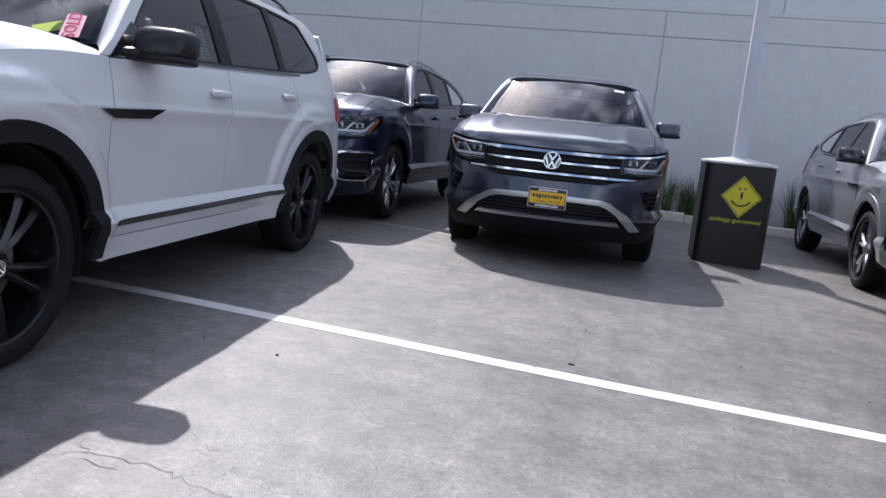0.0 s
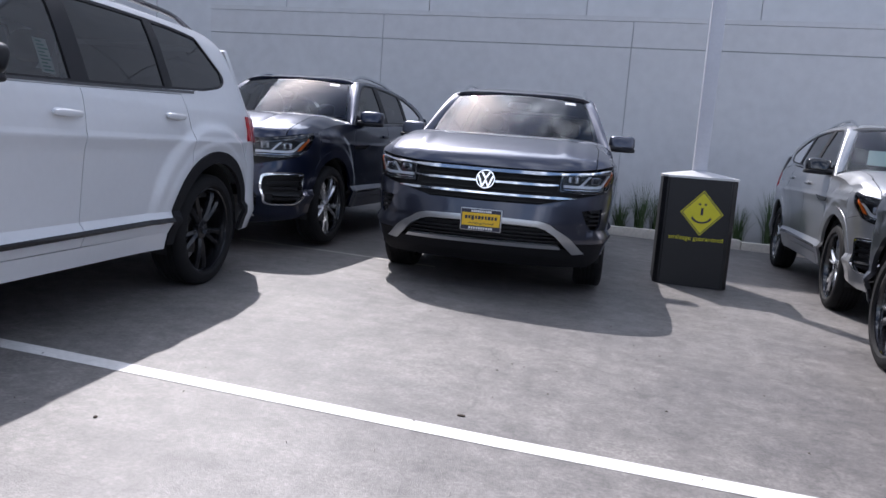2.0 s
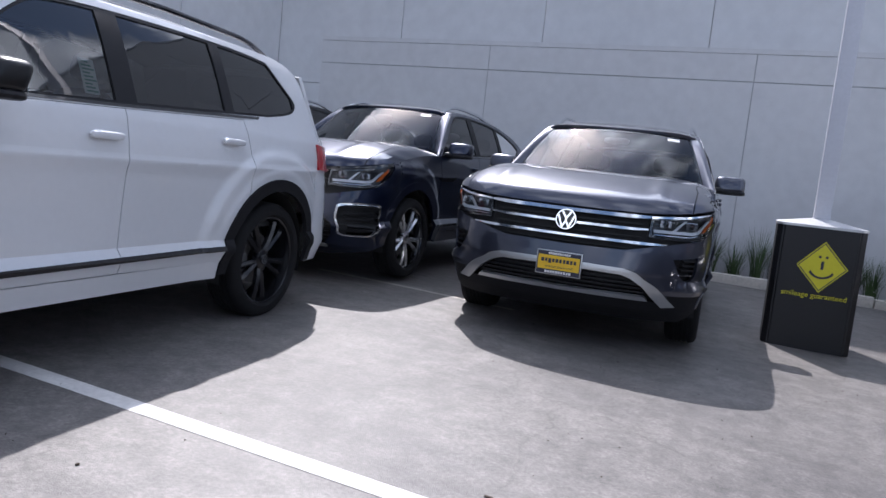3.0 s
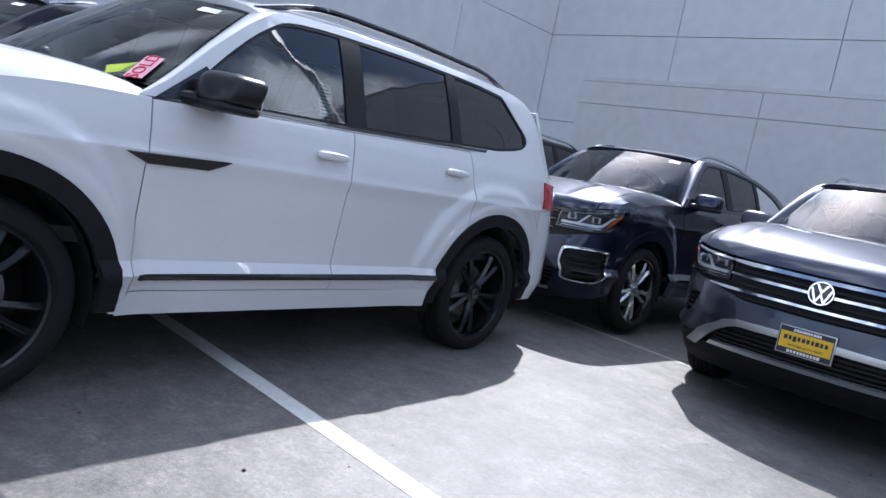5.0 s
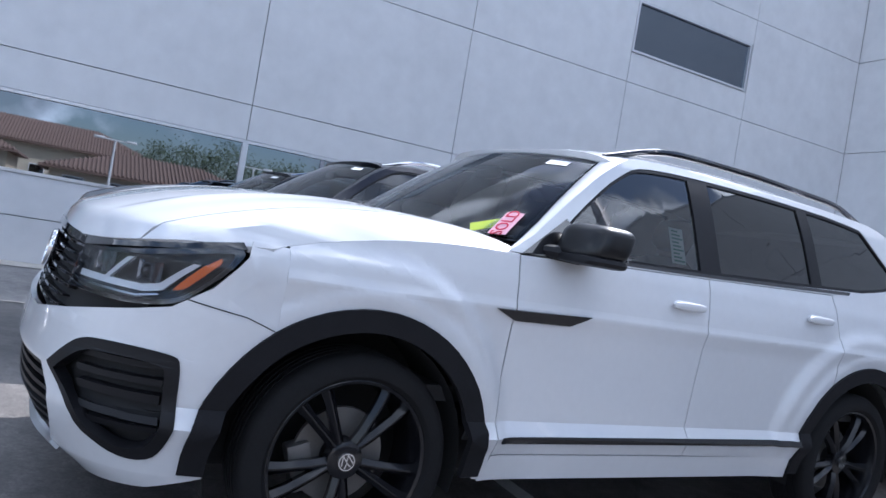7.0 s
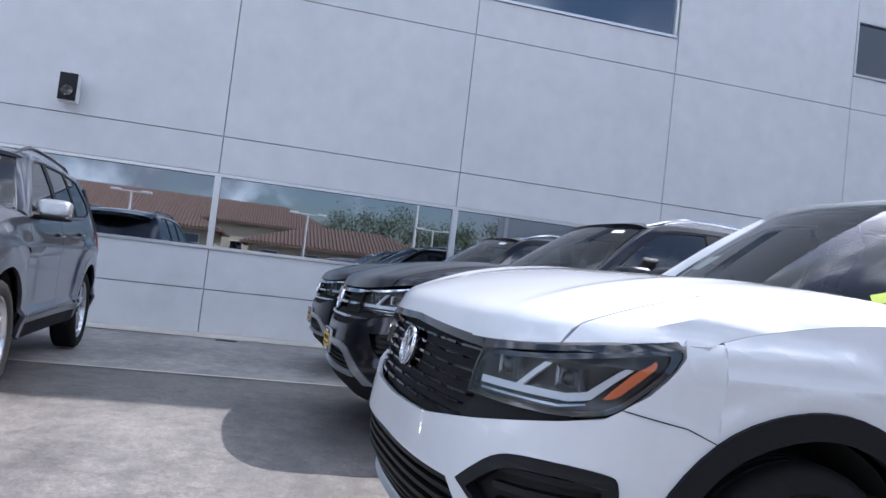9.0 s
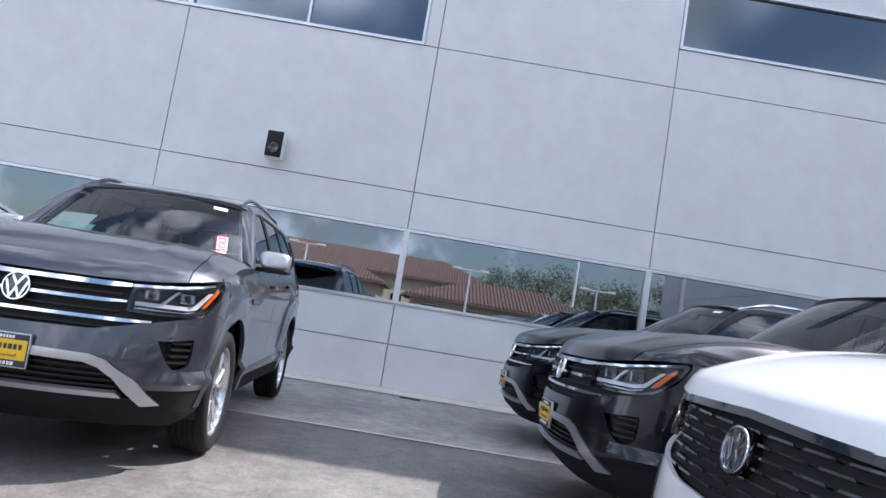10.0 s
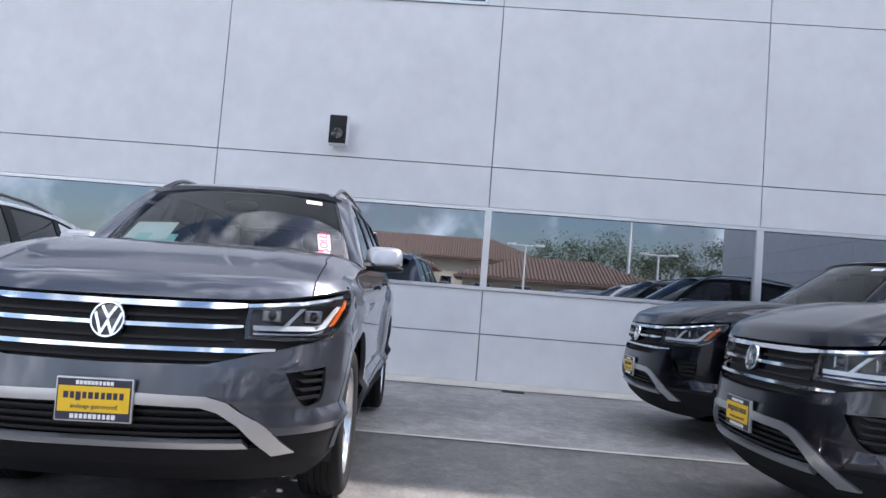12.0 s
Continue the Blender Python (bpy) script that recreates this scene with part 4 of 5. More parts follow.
        bm = patch_bm(SO([(-0.565, 1.208), (-0.80, 1.375), (-0.97, 1.238)]), sm, 0.012, 0.1, lift=0.007)
        A("mirror_sail_panel", bm, M_gloss)
        # roof rail
        xs = np.linspace(-1.15, -3.30 if kind == "long" else -2.95, 41)
        rz = lambda x: float(np.interp(x, *ROOF[kind])) - 0.034
        ease = lambda k: (lambda v: math.sin(v * math.pi / 2) ** 1.3)(min(1.0, k / 9.0, (40 - k) / 9.0))
        pts = [(x, s * 0.630, rz(x) - 0.012 + 0.056 * ease(k)) for k, x in enumerate(xs)]
        A("roof_rail", tube(bmesh.new(), pts, [0.013 + 0.005 * ease(k) for k in range(41)], 8), rails or M_gloss, root, "raised roof rail")
        tl = [(-s * 0.98, 0.995), (-s * (RL - 0.02), 1.01), (-s * (RL - 0.005), 1.19), (-s * 0.98, 1.17)]
        A("tail_lamp", patch_bm(tl if s < 0 else tl[::-1], rear_map, 0.02, 0.08, lift=0.010), M_red, root, "red wraparound tail lamp")
        for h in HUB:
            w = new("wheel")
            w.parent = root
            w.matrix_basis = Matrix.Translation((h, s * 0.845, 0.386)) @ Matrix.Rotation(radians(-90 * s), 4, 'X') @ Matrix.Rotation(radians(17), 4, 'Z')
            for nm, me, lab in wheel_meshes(wheel):
                o = new(nm, me)
                o.parent = w
                o["label"] = lab
    # underside and cabin
    bm = add_box(bmesh.new(), -3.85, 0.82, -0.58, 0.58, 0.24, 0.60, 0.05)
    add_box(bm, -2.40, -0.50, -0.80, 0.80, 0.31, 0.50, 0.03)
    add_box(bm, -3.35, 0.6, -0.12, 0.12, 0.40, 0.95)
    A("underbody", bm, M_dark)
    A("cabin_floor", add_box(bmesh.new(), -3.7, -0.25, -0.86, 0.86, 0.60, 0.66), M_dash)
    A("headlining", patch_bm([(0.05, -0.96), (2.45, -0.96), (2.45, 0.96), (0.05, 0.96)], make_roof_map(kind), 0.005, 0.3, lift=-0.045), M_liner)
    bm = bmesh.new()
    rounded(bm, -0.78, 0, 1.06, 0.34, 0.86, 0.14, pw=0.5, n=10)
    A("dashboard", bm, M_dash)
    bm = bmesh.new()
    m = Matrix.Translation((-1.22, 0.38, 1.12)) @ Matrix.Rotation(radians(66), 4, 'Y')
    lathe(bm, [(0.17 + 0.014 * math.cos(a), 0.014 * math.sin(a)) for a in np.linspace(0, 2 * math.pi, 9)], 24, m)
    A("steering_wheel", bm, M_black)
    for x, ys in ((-1.62, (0.40, -0.40)), (-2.55, (0.45, -0.45))):
        for y in ys:
            bm = bmesh.new()
            mm = Matrix.Translation((x - 0.22, y, 1.04)) @ Matrix.Rotation(radians(-14), 4, 'Y')
            rounded(bm, 0, 0, 0, 0.075, 0.25, 0.30, mm, 0.6, 8)
            rounded(bm, 0.0, 0, 0.42, 0.05, 0.13, 0.085, mm, 0.6, 8)
            rounded(bm, x + 0.05, y, 0.78, 0.27, 0.26, 0.09, None, 0.6, 8)
            A("seat", bm, M_seat)
    rm = Vector(screen_map(0.12, 0))
    bm = bmesh.new()
    rounded(bm, rm.x - 0.06, 0, rm.z - 0.06, 0.018, 0.12, 0.035, None, 0.6, 8)
    A("rear_view_mirror", bm, M_black)
    # stickers and papers behind the glass
    st = patch_bm([(0.085, 0.68), (0.145, 0.68), (0.145, 0.84), (0.085, 0.84)], screen_map, 0.0, 0.2, lift=0.003)
    A("screen_sticker", st, M_white, root, "small white printed sticker")
    for a, b, w, h, mt, lab in papers:
        A("windscreen_paper", patch_bm([(a, b), (a + h, b), (a + h, b + w), (a, b + w)], screen_map, 0.0, 0.3, lift=-0.02), mt, root, lab)
    if sold:
        a0, b0, rot = (0.835, 0.895, 92) if sold == "tilted" else (0.74, 0.82, 90)
        ctr = Vector(screen_map(a0, b0))
        ex = (Vector(screen_map(a0, b0 + 0.02)) - Vector(screen_map(a0, b0 - 0.02))).normalized()
        ey = (Vector(screen_map(a0 - 0.02, b0)) - Vector(screen_map(a0 + 0.02, b0))).normalized()
        ez = ex.cross(ey).normalized()
        m = Matrix((ex, ey, ez)).transposed().to_4x4()
        m = Matrix.Translation(ctr + ez * 0.010) @ m @ Matrix.Rotation(radians(rot), 4, 'Z')
        W, H = (0.155, 0.075) if sold == "tilted" else (0.165, 0.088)
        card = A("sold_card", add_box(bmesh.new(), -W / 2, W / 2, -H / 2, H / 2, -0.001, 0.001, 0, m), M_pink, root, "pink card with crimson lettering", smooth=False)
        A("lettering", text_bm("SOLD", H * 0.95, m @ Matrix.Translation((0, 0, 0.0035))), M_crimson, card, smooth=False)
        if sold == "tilted":
            m2 = m @ Matrix.Translation((-0.01, 0.085, -0.012)) @ Matrix.Rotation(radians(-62), 4, 'Z')
            A("lime_card", add_box(bmesh.new(), -0.06, 0.06, -0.03, 0.03, -0.001, 0.001, 0, m2), M_lime, root, "lime green card", smooth=False)
            # window form on the front side glass
            f = A("window_form", patch_bm([(1.435, 1.295), (1.525, 1.295), (1.525, 1.455), (1.435, 1.455)], lambda u, z: (-u, half_width(-u, z), z), 0.0, 0.2, lift=-0.022), M_paper, root, "white and green printed price form")
            for k in range(9):
                z = 1.303 + k * 0.0165
                A("print_bar", patch_bm([(1.445, z), (1.515 - (k % 3) * 0.014, z), (1.515 - (k % 3) * 0.014, z + 0.008), (1.445, z + 0.008)], lambda u, z: (-u, half_width(-u, z), z), 0.0, 0.2, lift=-0.018), M_greenink, f)
        else:
            m2 = m @ Matrix.Translation((-0.115, 0.01, 0)) @ Matrix.Rotation(radians(20), 4, 'Z')
            A("sold_tag", add_box(bmesh.new(), -0.025, 0.025, -0.045, 0.045, -0.001, 0.001, 0, m2), M_pink, root, "small pink tag", smooth=False)
    if plate:
        zc = 0.592
        xp = front_map(0, zc)[0] + 0.024
        pf = A("plate_frame", add_box(bmesh.new(), xp - 0.02, xp, -0.162, 0.162, zc - 0.087, zc + 0.087, 0.006), M_silver, root, "silver number plate frame")
        A("plate_border", add_box(bmesh.new(), xp, xp + 0.002, -0.154, 0.154, zc - 0.080, zc + 0.080), M_navyink, pf, smooth=False)
        A("plate_insert", add_box(bmesh.new(), xp + 0.002, xp + 0.004, -0.148, 0.148, zc - 0.048, zc + 0.052), M_yellow, pf, "yellow plate insert", smooth=False)
        # rows of printed characters, shown as plain blocks; the small slogan is lettered
        pen = random.Random(5)
        for z0, z1, w, n, m_ink, lab in ((zc + 0.058, zc + 0.073, 0.080, 10, M_white, "white printed line on the frame"), (zc - 0.074, zc - 0.056, 0.095, 10, M_white, "white printed line on the frame"), (zc + 0.004, zc + 0.030, 0.128, 10, M_navyink, "dark printed line on the insert")):
            bm = bmesh.new()
            x0, lift = -w, 0.002 if m_ink == M_white else 0.004
            for k in range(n):
                full = 2 * w / n
                wd = full * pen.uniform(0.62, 0.88)
                drop = (z1 - z0) * (0.3 if m_ink == M_navyink and k == 2 else 0)
                add_box(bm, xp + lift, xp + lift + 0.001, x0 + (full - wd) / 2, x0 + (full + wd) / 2, z0 - drop, z1, 0)
                x0 += full
            A("printed_line", bm, m_ink, pf, lab, smooth=False)
        face_m = Matrix.Translation((xp + 0.0045, 0.005, zc - 0.026)) @ Matrix(((0, 0, 1, 0), (1, 0, 0, 0), (0, 1, 0, 0), (0, 0, 0, 1)))
        A("plate_lettering", text_bm("smileage guaranteed!", 0.0235, face_m, 0.0004), M_navyink, pf, "small dark slogan lettering", smooth=False)
    d = Vector((heading[0], heading[1], 0)).normalized()
    l = Vector((-d.y, d.x, 0))
    m = Matrix((d, l, Vector((0, 0, 1)))).transposed().to_4x4()
    root.matrix_world = Matrix.Translation((at[0], at[1], at[2] if len(at) > 2 else gz(at[0]))) @ m @ Matrix.Rotation(radians(tilt), 4, 'X') @ Matrix.Diagonal((*scale, 1))
    return root


# ---- ground ----
def sheet(name, xs, ys, zoff, material):
    bm = bmesh.new()
    g = [[bm.verts.new((x, y, gz(x) + zoff)) for y in ys] for x in xs]
    for i in range(len(xs) - 1):
        for j in range(len(ys) - 1):
            bm.faces.new((g[i][j], g[i + 1][j], g[i + 1][j + 1], g[i][j + 1]))
    return part(name, bm, material, angle=60)


tagged(sheet("ground", [-300, -60, -11.7, -9.5, -7.5, -6.2, -5.0, -3.6, -2.2, -1.1, 0, 1.5, 3, 6, 10, 40, 300], [-300, -60, -20, -5, 0, 5, 12, 20, 60, 300], 0, M_ground), kind="structure")
tagged(sheet("pavement", [-10.95, -9.5, -7.47], [-25, -5, 5, 17.8], 0.006, M_apron), "pale concrete apron along the building", kind="structure")
tagged(sheet("wall_footing", [-11.63, -10.9], [-25, 5, 17.8], 0.016, M_kerb), "beige concrete strip at the wall foot", kind="structure")


tagged(sheet("trim_apron_edge", [-7.47, -7.41], [-25, 5, 17.8], 0.007, M_kerb), "pale concrete edging of the apron", kind="structure")


def stripe(name, x0, x1, y0, y1, material, label):
    n = max(2, int((x1 - x0) / 0.4))
    return tagged(sheet(name, list(np.linspace(x0, x1, n)), [y0, y1], 0.0022, material), label, kind="structure")


stripe("parking_line", -6.2, 7.5, 3.628, 3.732, M_paintline, "white painted parking bay line")
stripe("parking_line", -3.2, -1.2, 7.36, 7.42, M_oldline, "faded painted bay line on the pavement")

# ---- showroom wall with panels and windows ----
WX, YS = -11.63, [-15.2, -11.4, -7.62, -3.88, -0.04, 3.63, 7.24, 10.86, 14.2, 17.83]
ZS = [0.06, 0.70, 1.30, 2.43, 2.99, 5.26, 5.88, 6.95, 7.52, 9.5, 11.5]
wall_left = box("wall_west", WX - 0.35, WX - 0.06, -15.2, 18.2, 0.0, 11.75, M_joint)
tagged(wall_left, "pale grey panel-clad showroom wall", kind="structure")
W_LOW = {0, 1, 2, 3, 4, 5}
W_UP = {1, 2, 3, 5, 7}


def panel(parent, y0, y1, z0, z1):
    g = 0.0065
    bm = add_box(bmesh.new(), WX - 0.055, WX, y0 + g, y1 - g, z0 + g, z1 - g, 0.004)
    return part("panel", bm, M_wall, parent, smooth=False)


def window(name, y0, y1, z0, z1, bars=(), pane=M_winglass):
    w = new(name)
    tagged(w, "aluminium-framed strip window reflecting houses and sky", kind="structure")
    bm = bmesh.new()
    f = 0.045
    add_box(bm, WX - 0.10, WX + 0.012, y0, y1, z1 - f, z1)
    add_box(bm, WX - 0.10, WX + 0.025, y0, y1, z0, z0 + f)
    add_box(bm, WX - 0.10, WX + 0.010, y0, y0 + f, z0 + f, z1 - f)
    add_box(bm, WX - 0.10, WX + 0.010, y1 - f, y1, z0 + f, z1 - f)
    part("window_frame", bm, M_alu, w, smooth=False)
    cuts = [y0 + f, *bars, y1 - f]
    for b in bars:
        part("mullion", add_box(bmesh.new(), WX - 0.08, WX - 0.004, b - 0.02, b + 0.02, z0 + f, z1 - f), M_alu, w, smooth=False)
    for a, b in zip(cuts, cuts[1:]):
        part("pane", add_box(bmesh.new(), WX - 0.060, WX - 0.050, a, b, z0 + f, z1 - f), pane, w, smooth=False)
    return w


k = 0
for i in range(len(YS) - 1):
    y0, y1 = YS[i], YS[i + 1]
    low, up = i in W_LOW, i in W_UP
    deep = i in (1, 2, 3)
    panel(wall_left, y0, y1, 0.06, 0.70)
    if low:
        panel(wall_left, y0, y1, 0.70, 1.30)
        panel(wall_left, y0, y1, 2.43, 2.99)
        k += 1
        window("window_%d" % k, y0, y1, 1.30, 2.43)
    else:
        panel(wall_left, y0, y1, 0.70, 2.99)
    panel(wall_left, y0, y1, 2.99, 5.26)
    if deep:
        e = y1 - (0.22 if i == 3 else 0)
        k += 1
        window("window_%d" % k, y0, e, 5.26, 7.0, ((y0 + e) / 2,), M_winglass2)
        if i == 3:
            panel(wall_left, e, y1, 5.26, 7.0)
        panel(wall_left, y0, y1, 7.0, 7.52)
    elif up:
        panel(wall_left, y0, y1, 5.26, 5.88)
        k += 1
        window("window_%d" % k, y0, y1 - 0.05, 5.88, 6.95, (), M_winglass2)
        panel(wall_left, y0, y1, 6.95, 7.52)
    else:
        panel(wall_left, y0, y1, 5.26, 7.52)
    panel(wall_left, y0, y1, 7.52, 11.75)
coping = box("trim_coping", WX - 0.4, WX + 0.04, -15.2, 18.3, 11.75, 11.85, M_alu, bevel=0.01)
tagged(coping, "metal parapet coping", kind="structure")

# wing of the building behind the screen wall
wb = box("wall_north", -11.7, 32, 17.89, 18.2, 0, 11.75, M_joint)
tagged(wb, "pale grey panel-clad rear wing wall", kind="structure")
for i in range(12):
    for z0, z1 in ((0.06, 2.99), (2.99, 5.26), (5.26, 7.52), (7.52, 11.75)):
        x0 = -11.63 + i * 3.62
        part("panel", add_box(bmesh.new(), x0 + 0.008, x0 + 3.612, 17.83, 17.89, z0 + 0.008, z1 - 0.008, 0.004), M_wall, wb, smooth=False)
tagged(box("trim_coping", -11.7, 32, 17.79, 18.25, 11.75, 11.85, M_alu, bevel=0.01), "metal parapet coping", kind="structure")

# screen wall in front of it
sw = box("wall_screen", -7.1, 30, 13.06, 13.30, -0.4, 3.30, M_joint)
tagged(sw, "low grey screen wall with a cap course", kind="structure")
xs = [-7.11, -3.82, 0.31, 4.45, 8.6, 12.7, 16.8, 20.9, 25.0, 30]
for x0, x1 in zip(xs, xs[1:]):
    part("panel", add_box(bmesh.new(), x0 + 0.006, x1 - 0.006, 13.045, 13.08, -0.4, 2.815, 0.004), M_wall_low, sw, smooth=False)
    part("cap_block", add_box(bmesh.new(), x0 + 0.006, x1 - 0.006, 13.045, 13.31, 2.83, 3.22, 0.006), M_wall_low, sw, smooth=False)
part("cap_stone", add_box(bmesh.new(), -7.11, 30, 13.042, 13.31, 3.226, 3.30, 0.004), M_wall_low, sw, smooth=False)

# planter
pl = new("planter_kerb")
tagged(pl, "pale concrete planter kerb", kind="structure")
for i in range(9):
    x0 = -2.6 + i * 1.2
    z = gz(x0 + 0.6)
    part("kerb_stone", add_box(bmesh.new(), x0 + 0.004, x0 + 1.196, 12.45, 12.60, z - 0.2, z + 0.13, 0.02), M_kerb, pl)
bm = bmesh.new()
g = [[bm.verts.new((x, y, gz(x) + 0.07)) for y in (12.59, 13.05)] for x in np.linspace(-2.6, 8.2, 12)]
for a, b in zip(g, g[1:]):
    bm.faces.new((a[0], b[0], b[1], a[1]))
tagged(part("planter_soil", bm, M_soil), "dark bare planter soil", kind="structure")
rng = random.Random(4)
for i in range(24):
    cx, cy = -0.7 + i * 0.27 + rng.uniform(-0.1, 0.1), 12.80 + rng.uniform(-0.05, 0.08)
    bm = bmesh.new()
    hgt = rng.uniform(0.6, 1.0)
    for j in range(90):
        a, r = rng.uniform(0, 6.28), rng.uniform(0, 0.10)
        L, lean = hgt * rng.uniform(0.6, 1.05), rng.uniform(0.05, 0.38)
        d = Vector((math.cos(a), math.sin(a) * 0.5, 0))
        w = Vector((-math.sin(a), math.cos(a), 0)) * rng.uniform(0.004, 0.008)
        b0 = Vector((cx, cy, gz(cx) + 0.06)) + d * r
        prev = None
        for k2 in range(5):
            t = k2 / 4
            p = b0 + d * lean * t * t + Vector((0, 0, L * (t - 0.18 * t * t * lean * 3)))
            if p.y > 13.03:
                p.y = 13.03
            ww = w * (1 - t) ** 0.6
            cur = (bm.verts.new(p - ww), bm.verts.new(p + ww))
            if prev:
                bm.faces.new((prev[0], prev[1], cur[1], cur[0]))
            prev = cur
    tagged(part("grass_clump", bm, M_grass), "strappy green ornamental grass in the planter", "plant", "planter grasses")

# ---- light pole with its advertising cover ----
px, py = 1.13, 8.62
pz = gz(px)
pole = new("light_pole")
tagged(pole, "square grey-painted steel light pole", "pole")
part("base_plate", add_box(bmesh.new(), px - 0.15, px + 0.15, py - 0.15, py + 0.15, pz - 0.005, pz + 0.03, 0.005), M_pole, pole)
part("shaft", add_box(bmesh.new(), px - 0.065, px + 0.065, py - 0.065, py + 0.065, pz + 0.03, 7.6, 0.006), M_pole, pole)
part("arm", add_box(bmesh.new(), px - 0.6, px + 0.6, py - 0.04, py + 0.04, 7.6, 7.68, 0.006), M_pole, pole)
for s in (-1, 1):
    part("lamp_head", add_box(bmesh.new(), px + s * 0.6 - 0.25, px + s * 0.6 + 0.25, py - 0.17, py + 0.17, 7.62, 7.74, 0.03), M_pole, pole)
cover = new("pole_cover")
tagged(cover, "black pole cover with a yellow diamond face sign", "sign")
hw, fy, by = 0.345, 8.30, 8.94
fz, tz = pz, pz + 1.07
ring = [(-hw, fy - py + 0.05), (-hw + 0.05, fy - py), (hw - 0.05, fy - py), (hw, fy - py + 0.05), (hw, by - py - 0.05), (hw - 0.05, by - py), (-hw + 0.05, by - py), (-hw, by - py - 0.05)]
bm = bmesh.new()
lo = [bm.verts.new((px + a, py + b, fz)) for a, b in ring]
hi = [bm.verts.new((px + a, py + b, tz)) for a, b in ring]
for i in range(8):
    bm.faces.new((lo[i], lo[(i + 1) % 8], hi[(i + 1) % 8], hi[i]))
bmesh.ops.bevel(bm, geom=[e for e in bm.edges if abs(e.verts[0].co.z - e.verts[1].co.z) > 0.5], offset=0.012, segments=2, affect='EDGES')
part("cover_shell", bm, M_cover, cover)
bm = bmesh.new()
hi = [bm.verts.new((px + a * 1.02, py + b * 1.02, tz)) for a, b in ring]
lo = [bm.verts.new((px + a * 1.02, py + b * 1.02, tz - 0.02)) for a, b in ring]
ap = [bm.verts.new((px + a * 0.19, py + b * 0.19, tz + 0.055)) for a, b in ring]
for i in range(8):
    j = (i + 1) % 8
    bm.faces.new((hi[i], hi[j], ap[j], ap[i]))
    bm.faces.new((lo[i], lo[j], hi[j], hi[i]))
part("cover_top", bm, M_covertop, cover, "pale sloping cover top", angle=10)
face = Matrix.Translation((px + 0.04, fy - 0.002, tz - 0.345)) @ Matrix.Rotation(radians(90), 4, 'X')


def on_face(name, pts, lift, material, parent, label=""):
    bm = bmesh.new()
    f = bm.faces.new([bm.verts.new(face @ Vector((a, b, lift))) for a, b in pts])
    r = bmesh.ops.extrude_face_region(bm, geom=[f])
    for v in r["geom"]:
        if isinstance(v, bmesh.types.BMVert):
            v.co.y += 0.0015
    return part(name, bm, material, parent, label, smooth=False)


dia = lambda r: [(0, r * 1.1), (-r, 0), (0, -r * 1.1), (r, 0)]
sg = on_face("diamond_sign", dia(0.198), 0.002, M_signy, cover, "yellow diamond sign with a smiling face")
bm = bmesh.new()
o, n_ = [bm.verts.new(face @ Vector((a, b, 0.0042))) for a, b in dia(0.187)], [bm.verts.new(face @ Vector((a, b, 0.0042))) for a, b in dia(0.177)]
for i in range(4):
    bm.faces.new((o[i], o[(i + 1) % 4], n_[(i + 1) % 4], n_[i]))
part("sign_border", bm, M_navyink, sg, smooth=False)
arc = [(0.105 * math.cos(radians(t)), -0.015 + 0.085 * math.sin(radians(t))) for t in range(205, 336, 13)]
arc2 = [(a * 0.86, b + 0.016) for a, b in arc]
on_face("smile", arc + arc2[::-1], 0.0045, M_navyink, sg)
on_face("nose_bar", [(-0.011, -0.02), (0.011, -0.02), (0.011, 0.05), (-0.011, 0.05)], 0.0045, M_navyink, sg)
for s in (-1, 1):
    on_face("eye_dot", [(s * 0.026 + 0.012 * math.cos(t), 0.085 + 0.012 * math.sin(t)) for t in np.linspace(0, 5.6, 9)], 0.0045, M_navyink, sg)
part("lettering", text_bm("smileage guaranteed", 0.062, face @ Matrix.Translation((-0.03, -0.248, 0.004))), M_signy, cover, "yellow lettering", smooth=False)

# ---- vehicles ----
suv("white sport utility vehicle with black wheels, sold card in the windscreen", P_white, "sport", "long", "black", (-3.124, 2.377, 0.022), (0.0628, -0.998), -1.4, sold="tilted", plate=False, mirror=M_mirrorcap, rails=M_gloss,
    papers=((0.55, -0.80, 0.30, 0.16, M_paper, "pale printed sheet behind the glass"),))
suv("dark grey sport utility vehicle, bright grille bars and yellow plate", P_slate, "bars", "long", "alloy", (-0.67, 7.48, -0.055), (0.038, -1), -0.3, rails=M_chrome, group="parked vehicles")
suv("navy blue sport utility vehicle with chrome intake surrounds", P_navy, "sport", "coupe", "machined", (-3.32, 7.70), (-0.015, -1), 0.6, (1.0, 0.97, 0.99), plate=False, rails=M_chrome, group="parked vehicles")
suv("charcoal sport utility vehicle parked beside the white one, yellow plate", P_char, "bars", "coupe", "alloy", (-5.93, 2.40), (0.03, -1), 0, rails=M_chrome, group="parked vehicles")
suv("black sport utility vehicle near the showroom wall, yellow plate", P_black, "bars", "coupe", "alloy", (-8.85, 2.42), (0.03, -1), 0, rails=M_chrome, group="parked vehicles")
suv("metallic grey sport utility vehicle facing the lane, sold card", P_grey, "bars", "long", "alloy", (-5.60, -1.70), (0.9983, 0.058), 1.2, (0.99, 0.95, 1.01), sold="upright", mirror=P_silver,
    papers=((0.54, -0.86, 0.44, 0.24, M_paper, "white printed sheet behind the glass"), (0.70, -0.74, 0.40, 0.12, M_teal, "pale teal folder behind the glass")), group="parked vehicles")
suv("black sport utility vehicle parked behind the row", P_black, "bars", "long", "alloy", (-6.35, 7.95), (-0.02, -1), 0, rails=M_chrome, group="parked vehicles")
